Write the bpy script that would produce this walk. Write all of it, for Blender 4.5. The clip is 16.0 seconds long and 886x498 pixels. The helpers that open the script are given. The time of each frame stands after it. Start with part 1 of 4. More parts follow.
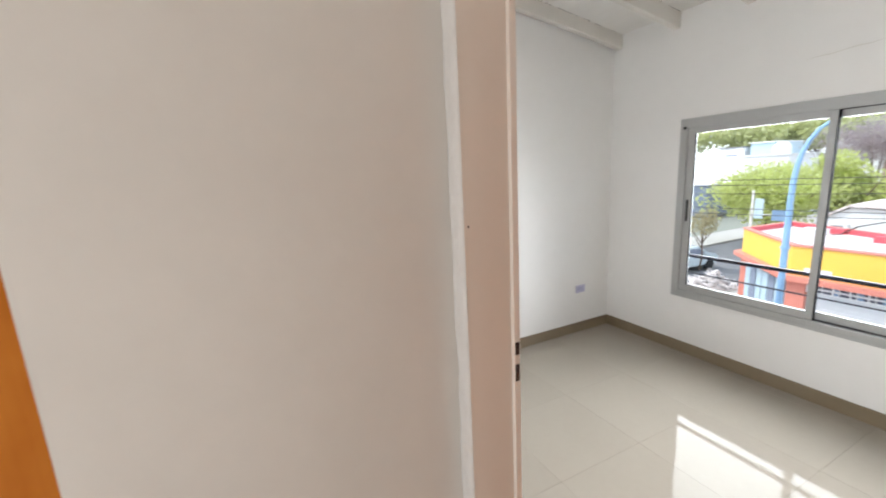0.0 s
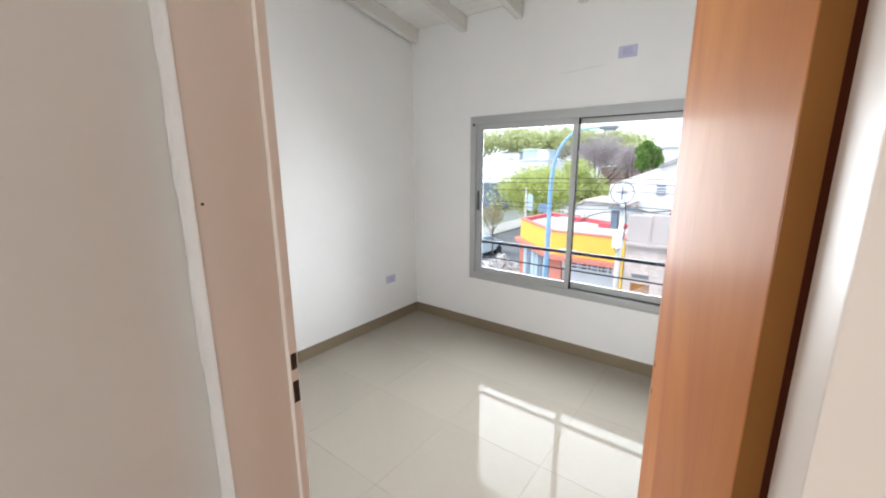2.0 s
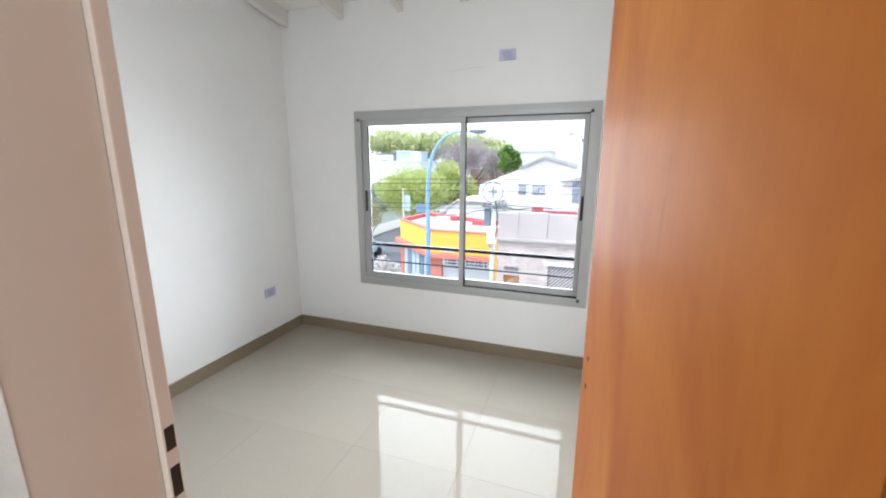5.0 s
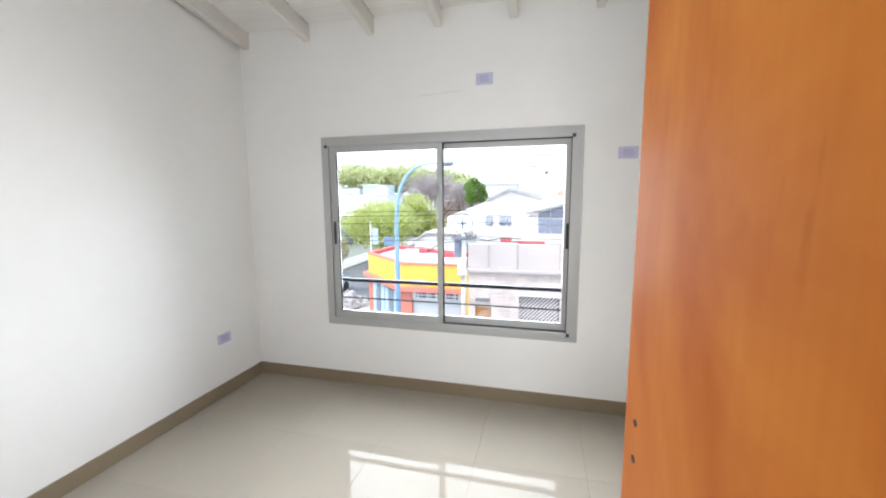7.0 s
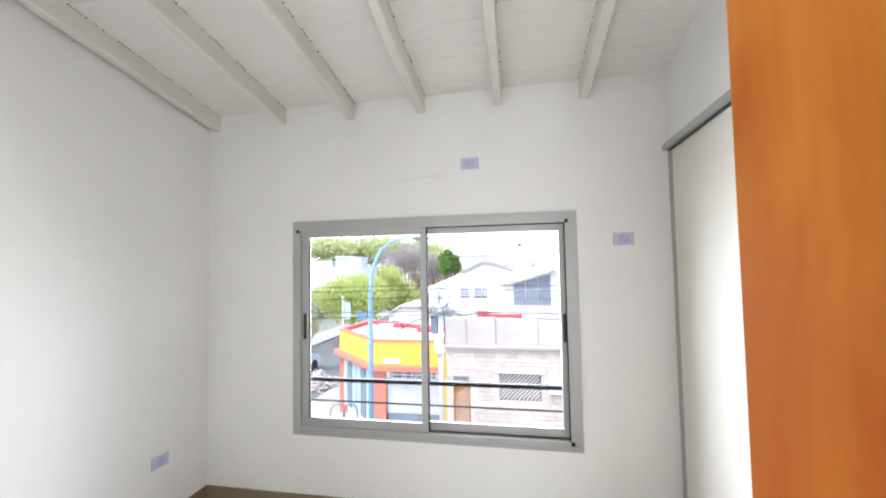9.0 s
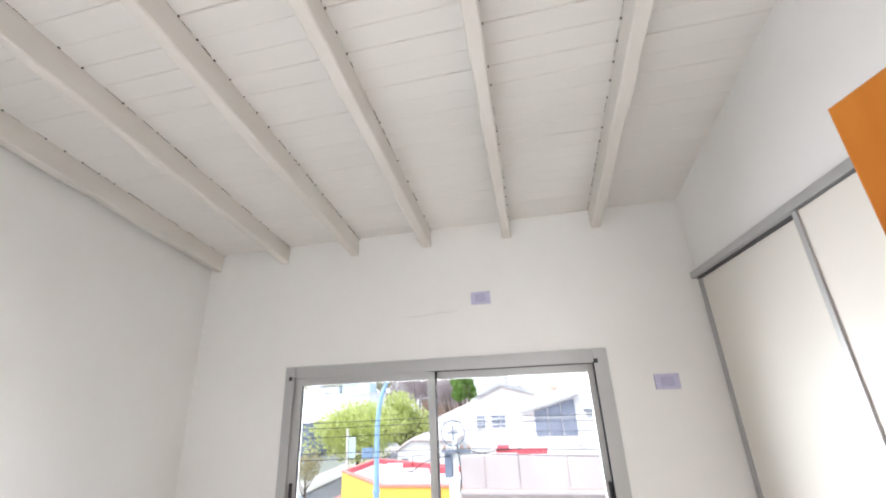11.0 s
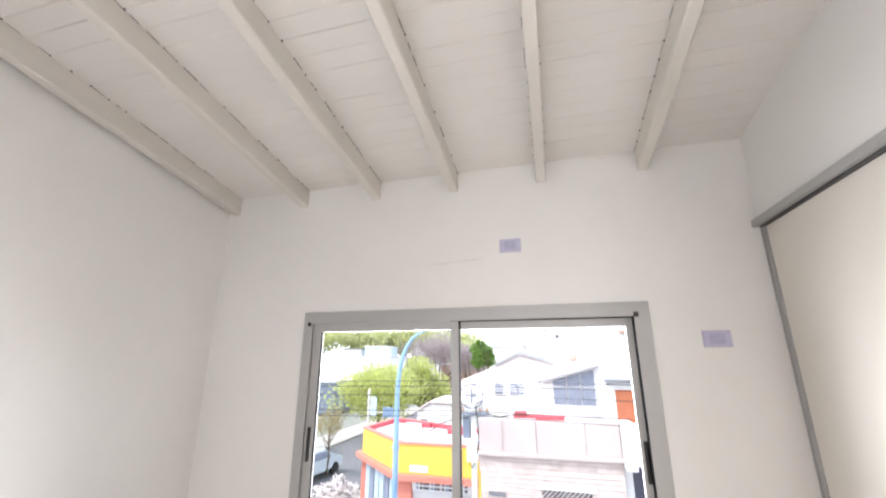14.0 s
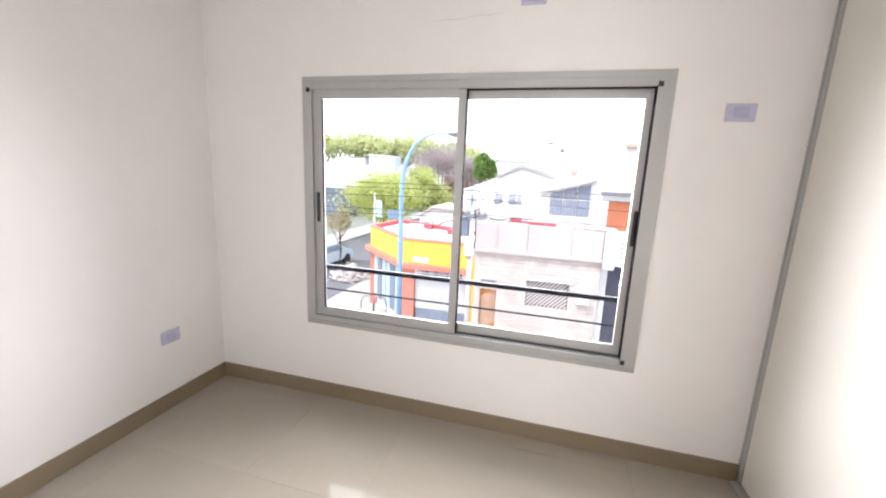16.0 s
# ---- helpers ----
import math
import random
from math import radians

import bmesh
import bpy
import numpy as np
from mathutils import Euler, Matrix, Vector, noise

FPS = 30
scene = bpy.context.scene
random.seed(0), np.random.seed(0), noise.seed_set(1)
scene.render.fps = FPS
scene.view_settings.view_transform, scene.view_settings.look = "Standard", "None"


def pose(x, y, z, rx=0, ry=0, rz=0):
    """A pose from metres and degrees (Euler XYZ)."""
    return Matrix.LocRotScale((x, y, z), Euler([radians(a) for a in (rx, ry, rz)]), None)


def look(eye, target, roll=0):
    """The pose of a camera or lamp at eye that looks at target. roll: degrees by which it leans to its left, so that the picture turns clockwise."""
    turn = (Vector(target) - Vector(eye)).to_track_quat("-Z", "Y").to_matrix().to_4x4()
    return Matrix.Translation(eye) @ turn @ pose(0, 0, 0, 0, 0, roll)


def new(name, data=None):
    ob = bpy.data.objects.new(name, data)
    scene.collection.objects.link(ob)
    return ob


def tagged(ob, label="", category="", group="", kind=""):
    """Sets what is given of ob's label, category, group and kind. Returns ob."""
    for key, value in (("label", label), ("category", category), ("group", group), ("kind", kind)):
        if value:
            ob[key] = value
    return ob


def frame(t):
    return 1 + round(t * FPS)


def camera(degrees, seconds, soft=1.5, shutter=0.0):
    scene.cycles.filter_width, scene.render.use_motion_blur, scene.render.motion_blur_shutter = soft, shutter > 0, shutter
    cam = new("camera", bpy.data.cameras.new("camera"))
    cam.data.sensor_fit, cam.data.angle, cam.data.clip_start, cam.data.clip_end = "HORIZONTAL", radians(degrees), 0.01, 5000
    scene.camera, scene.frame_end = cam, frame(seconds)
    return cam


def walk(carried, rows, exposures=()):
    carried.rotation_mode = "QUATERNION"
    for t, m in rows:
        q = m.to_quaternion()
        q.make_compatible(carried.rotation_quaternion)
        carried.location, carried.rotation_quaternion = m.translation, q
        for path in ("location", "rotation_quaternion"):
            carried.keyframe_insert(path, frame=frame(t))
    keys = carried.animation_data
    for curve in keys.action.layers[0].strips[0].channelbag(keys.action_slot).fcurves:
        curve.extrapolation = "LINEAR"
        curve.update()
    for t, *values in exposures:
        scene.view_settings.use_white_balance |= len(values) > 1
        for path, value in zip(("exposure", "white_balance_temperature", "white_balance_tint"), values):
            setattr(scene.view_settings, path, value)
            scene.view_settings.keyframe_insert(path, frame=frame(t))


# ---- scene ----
cam = camera(97.0, 16.0, 2.0, 0.3)
PATH = [
    (0, (2.651, 0.911, 1.559), (0.886, 1.773, 1.183), -2.9),
    (0.5, (2.627, 0.966, 1.537), (1.005, 2.068, 1.143), -1.4),
    (1, (2.617, 1.015, 1.526), (1.134, 2.297, 1.128), -1.2),
    (1.5, (2.595, 1.057, 1.514), (1.263, 2.49, 1.1), -0.8),
    (2, (2.567, 1.085, 1.501), (1.383, 2.638, 1.072), -0.3),
    (2.5, (2.537, 1.098, 1.495), (1.492, 2.743, 1.049), 0.1),
    (3, (2.509, 1.105, 1.493), (1.585, 2.818, 1.034), 0.4),
    (3.5, (2.481, 1.11, 1.496), (1.655, 2.871, 1.029), 0.6),
    (4, (2.453, 1.118, 1.498), (1.703, 2.913, 1.035), 0.5),
    (6.5, (2.294, 1.291, 1.435), (1.756, 3.197, 1.124), -0.2),
    (7, (2.256, 1.352, 1.438), (1.759, 3.275, 1.177), -0.4),
    (7.5, (2.218, 1.410, 1.468), (1.765, 3.35, 1.259), -0.6),
    (8, (2.194, 1.472, 1.503), (1.764, 3.42, 1.371), -0.6),
    (8.5, (2.161, 1.53, 1.531), (1.767, 3.491, 1.497), -0.8),
    (9, (2.127, 1.583, 1.554), (1.763, 3.547, 1.648), -1.0),
    (11.5, (2.084, 1.795, 1.72), (1.716, 3.576, 2.553), -2.9),
    (12, (2.057, 1.802, 1.716), (1.699, 3.514, 2.686), -3.1),
    (12.5, (2.068, 1.831, 1.726), (1.677, 3.505, 2.747), -2.8),
    (13, (2.049, 1.858, 1.694), (1.63, 3.557, 2.664), -1.9),
    (13.5, (2.051, 1.92, 1.677), (1.58, 3.7, 2.458), -1.1),
    (14, (2.032, 1.966, 1.62), (1.533, 3.827, 2.158), -0.1),
    (14.5, (2.023, 2.0, 1.584), (1.503, 3.915, 1.828), 0.6),
    (15, (2.01, 2.02, 1.523), (1.491, 3.952, 1.511), 1.3),
    (15.5, (2.007, 2.022, 1.457), (1.494, 3.943, 1.238), 2.1),
    (16, (2.014, 2.019, 1.407), (1.507, 3.914, 1.021), 2.5),
]
EXPOSURES = (
    (0.0, 1.49, 6500, 10), (0.5, 1.58, 6500, 10), (1.0, 1.55, 6500, 10), (2.5, 1.39, 6250, 9), (3.5, 1.36, 6120, 8), (4.0, 1.37, 6120, 8), (6.5, 1.62, 6330, 10),
    (8.0, 1.62, 6330, 10), (9.0, 1.66, 6350, 10), (11.5, 1.70, 6550, 14), (12.5, 1.76, 6650, 15), (14.5, 1.72, 6680, 15), (16.0, 1.73, 6750, 16))

walk(cam, [(t, look(eye, target, roll)) for t, eye, target, roll in PATH], EXPOSURES)

# ---- light ----
SUN_EL, SUN_AZ = 58, 215          # degrees; azimuth clockwise from +y
world = bpy.data.worlds.new("sky")
scene.world = world
world.use_nodes = True
wn = world.node_tree.nodes
sky = wn.new("ShaderNodeTexSky")
sky.sky_type = "NISHITA"
sky.sun_disc = False
sky.sun_elevation, sky.sun_rotation = radians(SUN_EL), radians(SUN_AZ)
sky.air_density, sky.dust_density, sky.ozone_density = 1.0, 1.5, 1.0
veil = wn.new("ShaderNodeMix")
veil.data_type = "RGBA"
veil.inputs["Factor"].default_value = 0.6
veil.inputs["B"].default_value = (5.8, 6.4, 7.2, 1)
world.node_tree.links.new(sky.outputs["Color"], veil.inputs["A"])
world.node_tree.links.new(veil.outputs["Result"], wn["Background"].inputs["Color"])
wn["Background"].inputs["Strength"].default_value = 0.13

sun = new("sun", bpy.data.lights.new("sun", "SUN"))
sun.data.energy, sun.data.angle, sun.data.color = 1.0, radians(12), (1.0, 0.97, 0.93)
se, sa = radians(SUN_EL), radians(SUN_AZ)
sun.matrix_world = look((0, 0, 30), (-math.sin(sa) * math.cos(se) * 10, -math.cos(sa) * math.cos(se) * 10, 30 - math.sin(se) * 10))


def area_lamp(name, eye, target, w, h, power, color):
    ob = new(name, bpy.data.lights.new(name, "AREA"))
    ob.data.shape, ob.data.size, ob.data.size_y = "RECTANGLE", w, h
    ob.data.energy, ob.data.color = power, color
    ob.matrix_world = look(eye, target)
    return ob


# added lamp outside the glass, strengthens the sky's light in the room
window_light = area_lamp("window_light", (1.46, 4.82, 1.40), (1.95, 2.82, 1.00), 2.4, 1.75, 61, (0.90, 0.925, 0.96))
window_light.data.spread = radians(136)
# added fill lamp at the unseen hall end, no known source there
hall_light = area_lamp("hall_fill_light", (2.45, -1.42, 1.28), (2.4, 2, 1.28), 1.0, 2.0, 9.5, (1.0, 0.965, 0.92))
scene.view_settings.exposure = 1.7

# ---- materials ----


def material(name, color, rough=0.5, metal=0.0, var=0.08, scale=4.0, fine=60.0, bump=0.0, bump_scale=120.0, stretch=(1, 1, 1), spec=0.5, coat=0.0, island=0.0, dark=None):
    m = bpy.data.materials.new(name)
    m.use_nodes = True
    nt = m.node_tree
    n, l = nt.nodes, nt.links
    b = n["Principled BSDF"]
    b.inputs["Roughness"].default_value = rough
    b.inputs["Metallic"].default_value = metal
    b.inputs["Specular IOR Level"].default_value = spec
    b.inputs["Coat Weight"].default_value = coat
    b.inputs["Coat Roughness"].default_value = 0.12
    tc = n.new("ShaderNodeTexCoord")
    mp = n.new("ShaderNodeMapping")
    mp.inputs["Scale"].default_value = stretch
    l.new(tc.outputs["Object"], mp.inputs["Vector"])
    big = n.new("ShaderNodeTexNoise")
    big.inputs["Scale"].default_value, big.inputs["Detail"].default_value = scale, 5
    small = n.new("ShaderNodeTexNoise")
    small.inputs["Scale"].default_value, small.inputs["Detail"].default_value = fine, 4
    l.new(mp.outputs["Vector"], big.inputs["Vector"])
    l.new(mp.outputs["Vector"], small.inputs["Vector"])
    add = n.new("ShaderNodeMath")
    add.operation = "MULTIPLY_ADD"
    l.new(small.outputs["Fac"], add.inputs[0])
    add.inputs[1].default_value = 0.35
    l.new(big.outputs["Fac"], add.inputs[2])
    last = add.outputs[0]
    if island:
        gm = n.new("ShaderNodeNewGeometry")
        isl = n.new("ShaderNodeMath")
        isl.operation = "MULTIPLY_ADD"
        l.new(gm.outputs["Random Per Island"], isl.inputs[0])
        isl.inputs[1].default_value = island
        l.new(last, isl.inputs[2])
        last = isl.outputs[0]
    ramp = n.new("ShaderNodeMapRange")
    ramp.inputs["From Min"].default_value, ramp.inputs["From Max"].default_value = 0.35, 1.0 + island
    l.new(last, ramp.inputs["Value"])
    mix = n.new("ShaderNodeMix")
    mix.data_type = "RGBA"
    lo = dark or tuple(c * (1 - var) for c in color)
    hi = color if dark else tuple(min(1, c * (1 + var)) for c in color)
    mix.inputs["A"].default_value, mix.inputs["B"].default_value = (*lo, 1), (*hi, 1)
    l.new(ramp.outputs["Result"], mix.inputs["Factor"])
    l.new(mix.outputs["Result"], b.inputs["Base Color"])
    rr = n.new("ShaderNodeMapRange")
    rr.inputs["To Min"].default_value, rr.inputs["To Max"].default_value = rough * 0.85, min(1, rough * 1.15)
    l.new(big.outputs["Fac"], rr.inputs["Value"])
    l.new(rr.outputs["Result"], b.inputs["Roughness"])
    if bump:
        bn = n.new("ShaderNodeTexNoise")
        bn.inputs["Scale"].default_value, bn.inputs["Detail"].default_value = bump_scale, 3
        l.new(mp.outputs["Vector"], bn.inputs["Vector"])
        bp = n.new("ShaderNodeBump")
        bp.inputs["Strength"].default_value, bp.inputs["Distance"].default_value = bump, 0.004
        l.new(bn.outputs["Fac"], bp.inputs["Height"])
        l.new(bp.outputs["Normal"], b.inputs["Normal"])
    return m


M = {}
M["wall"] = material("white_wall_paint", (0.865, 0.86, 0.845), 0.55, var=0.03, scale=1.6, fine=12, bump=0.12, bump_scale=14, spec=0.3)
M["hall"] = material("beige_hall_paint", (0.69, 0.66, 0.62), 0.55, var=0.045, scale=3.0, fine=18, bump=0.2, bump_scale=26, spec=0.3)
M["plaster"] = material("rough_plaster", (0.58, 0.555, 0.53), 0.85, var=0.08, scale=9, bump=0.9, bump_scale=60)
M["ceil"] = material("white_painted_boards", (0.81, 0.795, 0.765), 0.5, var=0.03, scale=3, bump=0.15, bump_scale=30, stretch=(0.3, 3, 3), island=0.1)
M["beam"] = material("white_painted_beam", (0.73, 0.708, 0.66), 0.5, var=0.04, scale=5, bump=0.25, bump_scale=40, stretch=(4, 0.5, 4))
M["tile"] = material("polished_porcelain", (0.362, 0.325, 0.275), 0.035, var=0.05, scale=1.2, fine=25, spec=0.10)
M["grout"] = material("grout", (0.35, 0.315, 0.265), 0.8, var=0.1)
M["base"] = material("beige_skirting_tile", (0.245, 0.195, 0.13), 0.2, var=0.06, scale=3, fine=30)
M["alu"] = material("grey_anodised_aluminium", (0.44, 0.447, 0.445), 0.42, metal=0.3, var=0.04, scale=6, fine=90)
M["alu_dark"] = material("dark_aluminium_groove", (0.10, 0.10, 0.10), 0.5, metal=0.5, var=0.1)
M["black"] = material("black_plastic", (0.015, 0.015, 0.017), 0.4, var=0.2)
# black of the pane gaskets, also the painted shade in the frame gaps
M["gasket_shade"] = material("black_gasket_gap_shade", (0.006, 0.006, 0.008), 0.9, var=0.2, spec=0.1)
M["frame"] = material("cream_enamelled_steel", (0.72, 0.645, 0.575), 0.5, var=0.03, scale=2, fine=40, bump=0.04, bump_scale=60, spec=0.3)
M["hole"] = material("dark_recess", (0.03, 0.015, 0.01), 0.9, var=0.2)
M["film"] = material("lilac_protective_film", (0.55, 0.545, 0.71), 0.3, var=0.08, scale=30)
M["filmdark"] = material("lilac_socket_face", (0.45, 0.45, 0.63), 0.3, var=0.08, scale=30)
M["scuff"] = material("wall_scuff", (0.74, 0.725, 0.69), 0.8, var=0.1)
M["closet"] = material("white_wardrobe_board", (0.78, 0.755, 0.695), 0.38, var=0.015, scale=2)
M["railblack"] = material("black_painted_iron", (0.012, 0.012, 0.02), 0.6, var=0.2, spec=0.2)


def wood(name, light, dark, rough, coat=0.0):
    """Varnished veneer: soft blotches drawn out along the grain, short dark flecks, a thin coat."""
    m = bpy.data.materials.new(name)
    m.use_nodes = True
    nt = m.node_tree
    n, l = nt.nodes, nt.links
    b = n["Principled BSDF"]
    tc = n.new("ShaderNodeTexCoord")

    def layer(scale, stretch, detail, distort):
        mp = n.new("ShaderNodeMapping")
        mp.inputs["Scale"].default_value = stretch
        l.new(tc.outputs["Object"], mp.inputs["Vector"])
        t = n.new("ShaderNodeTexNoise")
        t.inputs["Scale"].default_value, t.inputs["Detail"].default_value, t.inputs["Distortion"].default_value = scale, detail, distort
        l.new(mp.outputs["Vector"], t.inputs["Vector"])
        return t.outputs["Fac"]

    def ramp(value, lo, hi):
        r = n.new("ShaderNodeMapRange")
        r.inputs["From Min"].default_value, r.inputs["From Max"].default_value = lo, hi
        l.new(value, r.inputs["Value"])
        return r.outputs["Result"]

    def mix(fac, a, c):
        x = n.new("ShaderNodeMix")
        x.data_type = "RGBA"
        l.new(fac, x.inputs["Factor"])
        for slot, v in (("A", a), ("B", c)):
            if isinstance(v, tuple):
                x.inputs[slot].default_value = (*v, 1)
            else:
                l.new(v, x.inputs[slot])
        return x.outputs["Result"]

    blotch = ramp(layer(3.2, (1, 1, 0.45), 5, 0.9), 0.32, 0.68)
    grain = ramp(layer(60, (1, 1, 0.03), 3, 0.2), 0.3, 0.75)
    fleck = ramp(layer(16, (1, 1, 0.16), 3, 0.3), 0.66, 0.80)
    base = mix(blotch, dark, light)
    mid = tuple(c * 0.86 for c in dark)
    g = n.new("ShaderNodeMath")
    g.operation = "MULTIPLY"
    g.inputs[1].default_value = 0.16
    l.new(grain, g.inputs[0])
    base = mix(g.outputs[0], base, mid)
    f2 = n.new("ShaderNodeMath")
    f2.operation = "MULTIPLY"
    f2.inputs[1].default_value = 0.5
    l.new(fleck, f2.inputs[0])
    base = mix(f2.outputs[0], base, tuple(c * 0.5 for c in dark))
    l.new(base, b.inputs["Base Color"])
    b.inputs["Roughness"].default_value = rough
    b.inputs["Sheen Weight"].default_value, b.inputs["Sheen Roughness"].default_value = 0.09, 0.5
    b.inputs["Sheen Tint"].default_value = (1.0, 0.92, 0.8, 1)
    if coat:
        b.inputs["Specular IOR Level"].default_value = 0.03
        b.inputs["Coat Weight"].default_value = coat
        wear = n.new("ShaderNodeMapRange")
        wear.inputs["To Min"].default_value, wear.inputs["To Max"].default_value = 0.10, 0.24
        l.new(layer(2.2, (1, 1, 0.6), 4, 0.5), wear.inputs["Value"])
        l.new(wear.outputs["Result"], b.inputs["Coat Roughness"])
    bp = n.new("ShaderNodeBump")
    bp.inputs["Strength"].default_value, bp.inputs["Distance"].default_value = 0.05, 0.001
    l.new(grain, bp.inputs["Height"])
    l.new(bp.outputs["Normal"], b.inputs["Normal"])
    return m


M["wood"] = wood("orange_varnished_wood", (0.59, 0.22, 0.034), (0.39, 0.098, 0.010), 0.6, coat=0.018)
M["wood_edge"] = wood("dark_varnished_edge", (0.27, 0.115, 0.03), (0.17, 0.065, 0.016), 0.5, coat=0.05)
M["wood_maroon"] = wood("dark_maroon_edge", (0.07, 0.014, 0.005), (0.035, 0.008, 0.003), 0.6, coat=0.02)

gl = bpy.data.materials.new("window_glass")
gl.use_nodes = True
gn = gl.node_tree.nodes
gn.remove(gn["Principled BSDF"])
tr = gn.new("ShaderNodeBsdfTransparent")
tr.inputs["Color"].default_value = (0.97, 0.985, 0.98, 1)
go = gn.new("ShaderNodeBsdfGlossy")
go.inputs["Roughness"].default_value = 0.0
lw = gn.new("ShaderNodeLayerWeight")
lw.inputs["Blend"].default_value = 0.5
pw = gn.new("ShaderNodeMath")
pw.operation = "POWER"
pw.inputs[1].default_value = 5.0
fr = gn.new("ShaderNodeMath")
fr.operation = "MULTIPLY_ADD"
fr.inputs[1].default_value, fr.inputs[2].default_value = 0.9, 0.006
mx = gn.new("ShaderNodeMixShader")
gl.node_tree.links.new(lw.outputs["Facing"], pw.inputs[0])
gl.node_tree.links.new(pw.outputs[0], fr.inputs[0])
gl.node_tree.links.new(fr.outputs[0], mx.inputs[0])
gl.node_tree.links.new(tr.outputs[0], mx.inputs[1])
gl.node_tree.links.new(go.outputs[0], mx.inputs[2])
gl.node_tree.links.new(mx.outputs[0], gn["Material Output"].inputs[0])
M["glass"] = gl

# exterior
M["asphalt"] = material("asphalt", (0.16, 0.16, 0.17), 0.85, var=0.15, scale=0.6, fine=30)
M["pavement"] = material("pavement", (0.42, 0.40, 0.37), 0.85, var=0.12, scale=1.5, fine=20)
M["ground"] = material("town_ground", (0.22, 0.23, 0.19), 0.9, var=0.3, scale=0.1, fine=2)
M["yellow"] = material("yellow_facade_paint", (0.86, 0.54, 0.09), 0.6, var=0.06, scale=2, fine=20)
M["orange"] = material("orange_red_paint", (0.66, 0.23, 0.17), 0.6, var=0.08, scale=2, fine=20)
M["red"] = material("red_roof_paint", (0.56, 0.09, 0.11), 0.6, var=0.12, scale=2, fine=20)
M["roofwhite"] = material("pale_roof_membrane", (0.66, 0.58, 0.56), 0.7, var=0.1, scale=1, fine=12)
M["stone"] = material("pinkish_stone_facing", (0.66, 0.56, 0.52), 0.8, var=0.22, scale=3, fine=14, bump=0.5, bump_scale=8, island=0.5)
M["render"] = material("pinkish_grey_render", (0.56, 0.485, 0.465), 0.8, var=0.08, scale=1.5, fine=16)
M["extwhite"] = material("white_exterior_paint", (0.80, 0.79, 0.78), 0.7, var=0.05, scale=0.8, fine=10)
M["greyroof"] = material("grey_roof_edge", (0.20, 0.20, 0.22), 0.7, var=0.1)
M["verge"] = material("weathered_grey_verge", (0.36, 0.36, 0.37), 0.8, var=0.25, scale=3, fine=12)
# dark colour for the shadow painted between rafters and boards
M["gap"] = material("joint_shadow", (0.10, 0.085, 0.075), 0.9, var=0.3)
M["extglass"] = material("dark_window_glass", (0.23, 0.26, 0.33), 0.3, var=0.2, spec=0.12)
M["shutter"] = material("pale_metal_shutter", (0.62, 0.62, 0.63), 0.5, var=0.08, scale=2)
M["grille"] = material("dark_grille", (0.17, 0.13, 0.16), 0.6, var=0.15)
M["slat"] = material("pale_slat", (0.68, 0.62, 0.60), 0.6, var=0.08)
M["doororange"] = wood("orange_street_door", (0.60, 0.27, 0.08), (0.42, 0.16, 0.04), 0.4)
M["bluepole"] = material("light_blue_painted_steel", (0.28, 0.45, 0.66), 0.45, var=0.08, scale=3)
M["whitepole"] = material("white_painted_concrete", (0.72, 0.70, 0.66), 0.7, var=0.08, scale=3)
M["brick"] = material("orange_brick", (0.62, 0.20, 0.10), 0.8, var=0.15, scale=5, fine=30)
M["garage"] = material("dark_garage_door", (0.07, 0.07, 0.10), 0.5, var=0.15, scale=3)
M["greyblue"] = material("grey_blue_metal", (0.17, 0.20, 0.26), 0.5, var=0.1)
M["brown"] = material("reddish_brown_render", (0.50, 0.34, 0.27), 0.8, var=0.12)
M["signpale"] = material("pale_blue_paint", (0.45, 0.56, 0.62), 0.5, var=0.08)
M["signblue"] = material("blue_sign", (0.18, 0.28, 0.42), 0.5, var=0.1)
M["signwhite"] = material("white_sign", (0.75, 0.76, 0.74), 0.5, var=0.05)
M["leafy"] = material("yellow_green_foliage", (0.62, 0.66, 0.27), 0.6, var=0.25, scale=0.6, fine=6, island=0.6)
M["leafd"] = material("green_foliage", (0.22, 0.36, 0.08), 0.6, var=0.4, scale=0.8, fine=6, island=0.6)
# leaf colour made paler, with the haze of distance mixed in
M["leaffar"] = material("hazed_foliage", (0.68, 0.70, 0.42), 0.7, var=0.25, scale=0.3, fine=3, island=0.6)
M["mauve"] = material("greyish_mauve_twigs", (0.50, 0.43, 0.43), 0.8, var=0.18, scale=0.6, fine=6, island=0.5)
M["sparse"] = material("olive_brown_young_leaves", (0.42, 0.36, 0.20), 0.7, var=0.3, scale=0.8, fine=6, island=0.6)
M["bark"] = material("bark", (0.16, 0.11, 0.08), 0.9, var=0.3, scale=5, fine=30, bump=0.6, bump_scale=30)
M["cable"] = material("black_cable", (0.02, 0.02, 0.02), 0.6, var=0.2)
M["carpaint"] = material("pale_blue_car_paint", (0.55, 0.63, 0.67), 0.25, var=0.03, coat=0.4)
M["tyre"] = material("tyre", (0.02, 0.02, 0.02), 0.8, var=0.2)

# ---- building blocks ----


def box(bm, x0, y0, z0, x1, y1, z1):
    v = [bm.verts.new(p) for p in ((x0, y0, z0), (x1, y0, z0), (x1, y1, z0), (x0, y1, z0), (x0, y0, z1), (x1, y0, z1), (x1, y1, z1), (x0, y1, z1))]
    for f in ((3, 2, 1, 0), (4, 5, 6, 7), (0, 1, 5, 4), (1, 2, 6, 5), (2, 3, 7, 6), (3, 0, 4, 7)):
        bm.faces.new([v[i] for i in f])


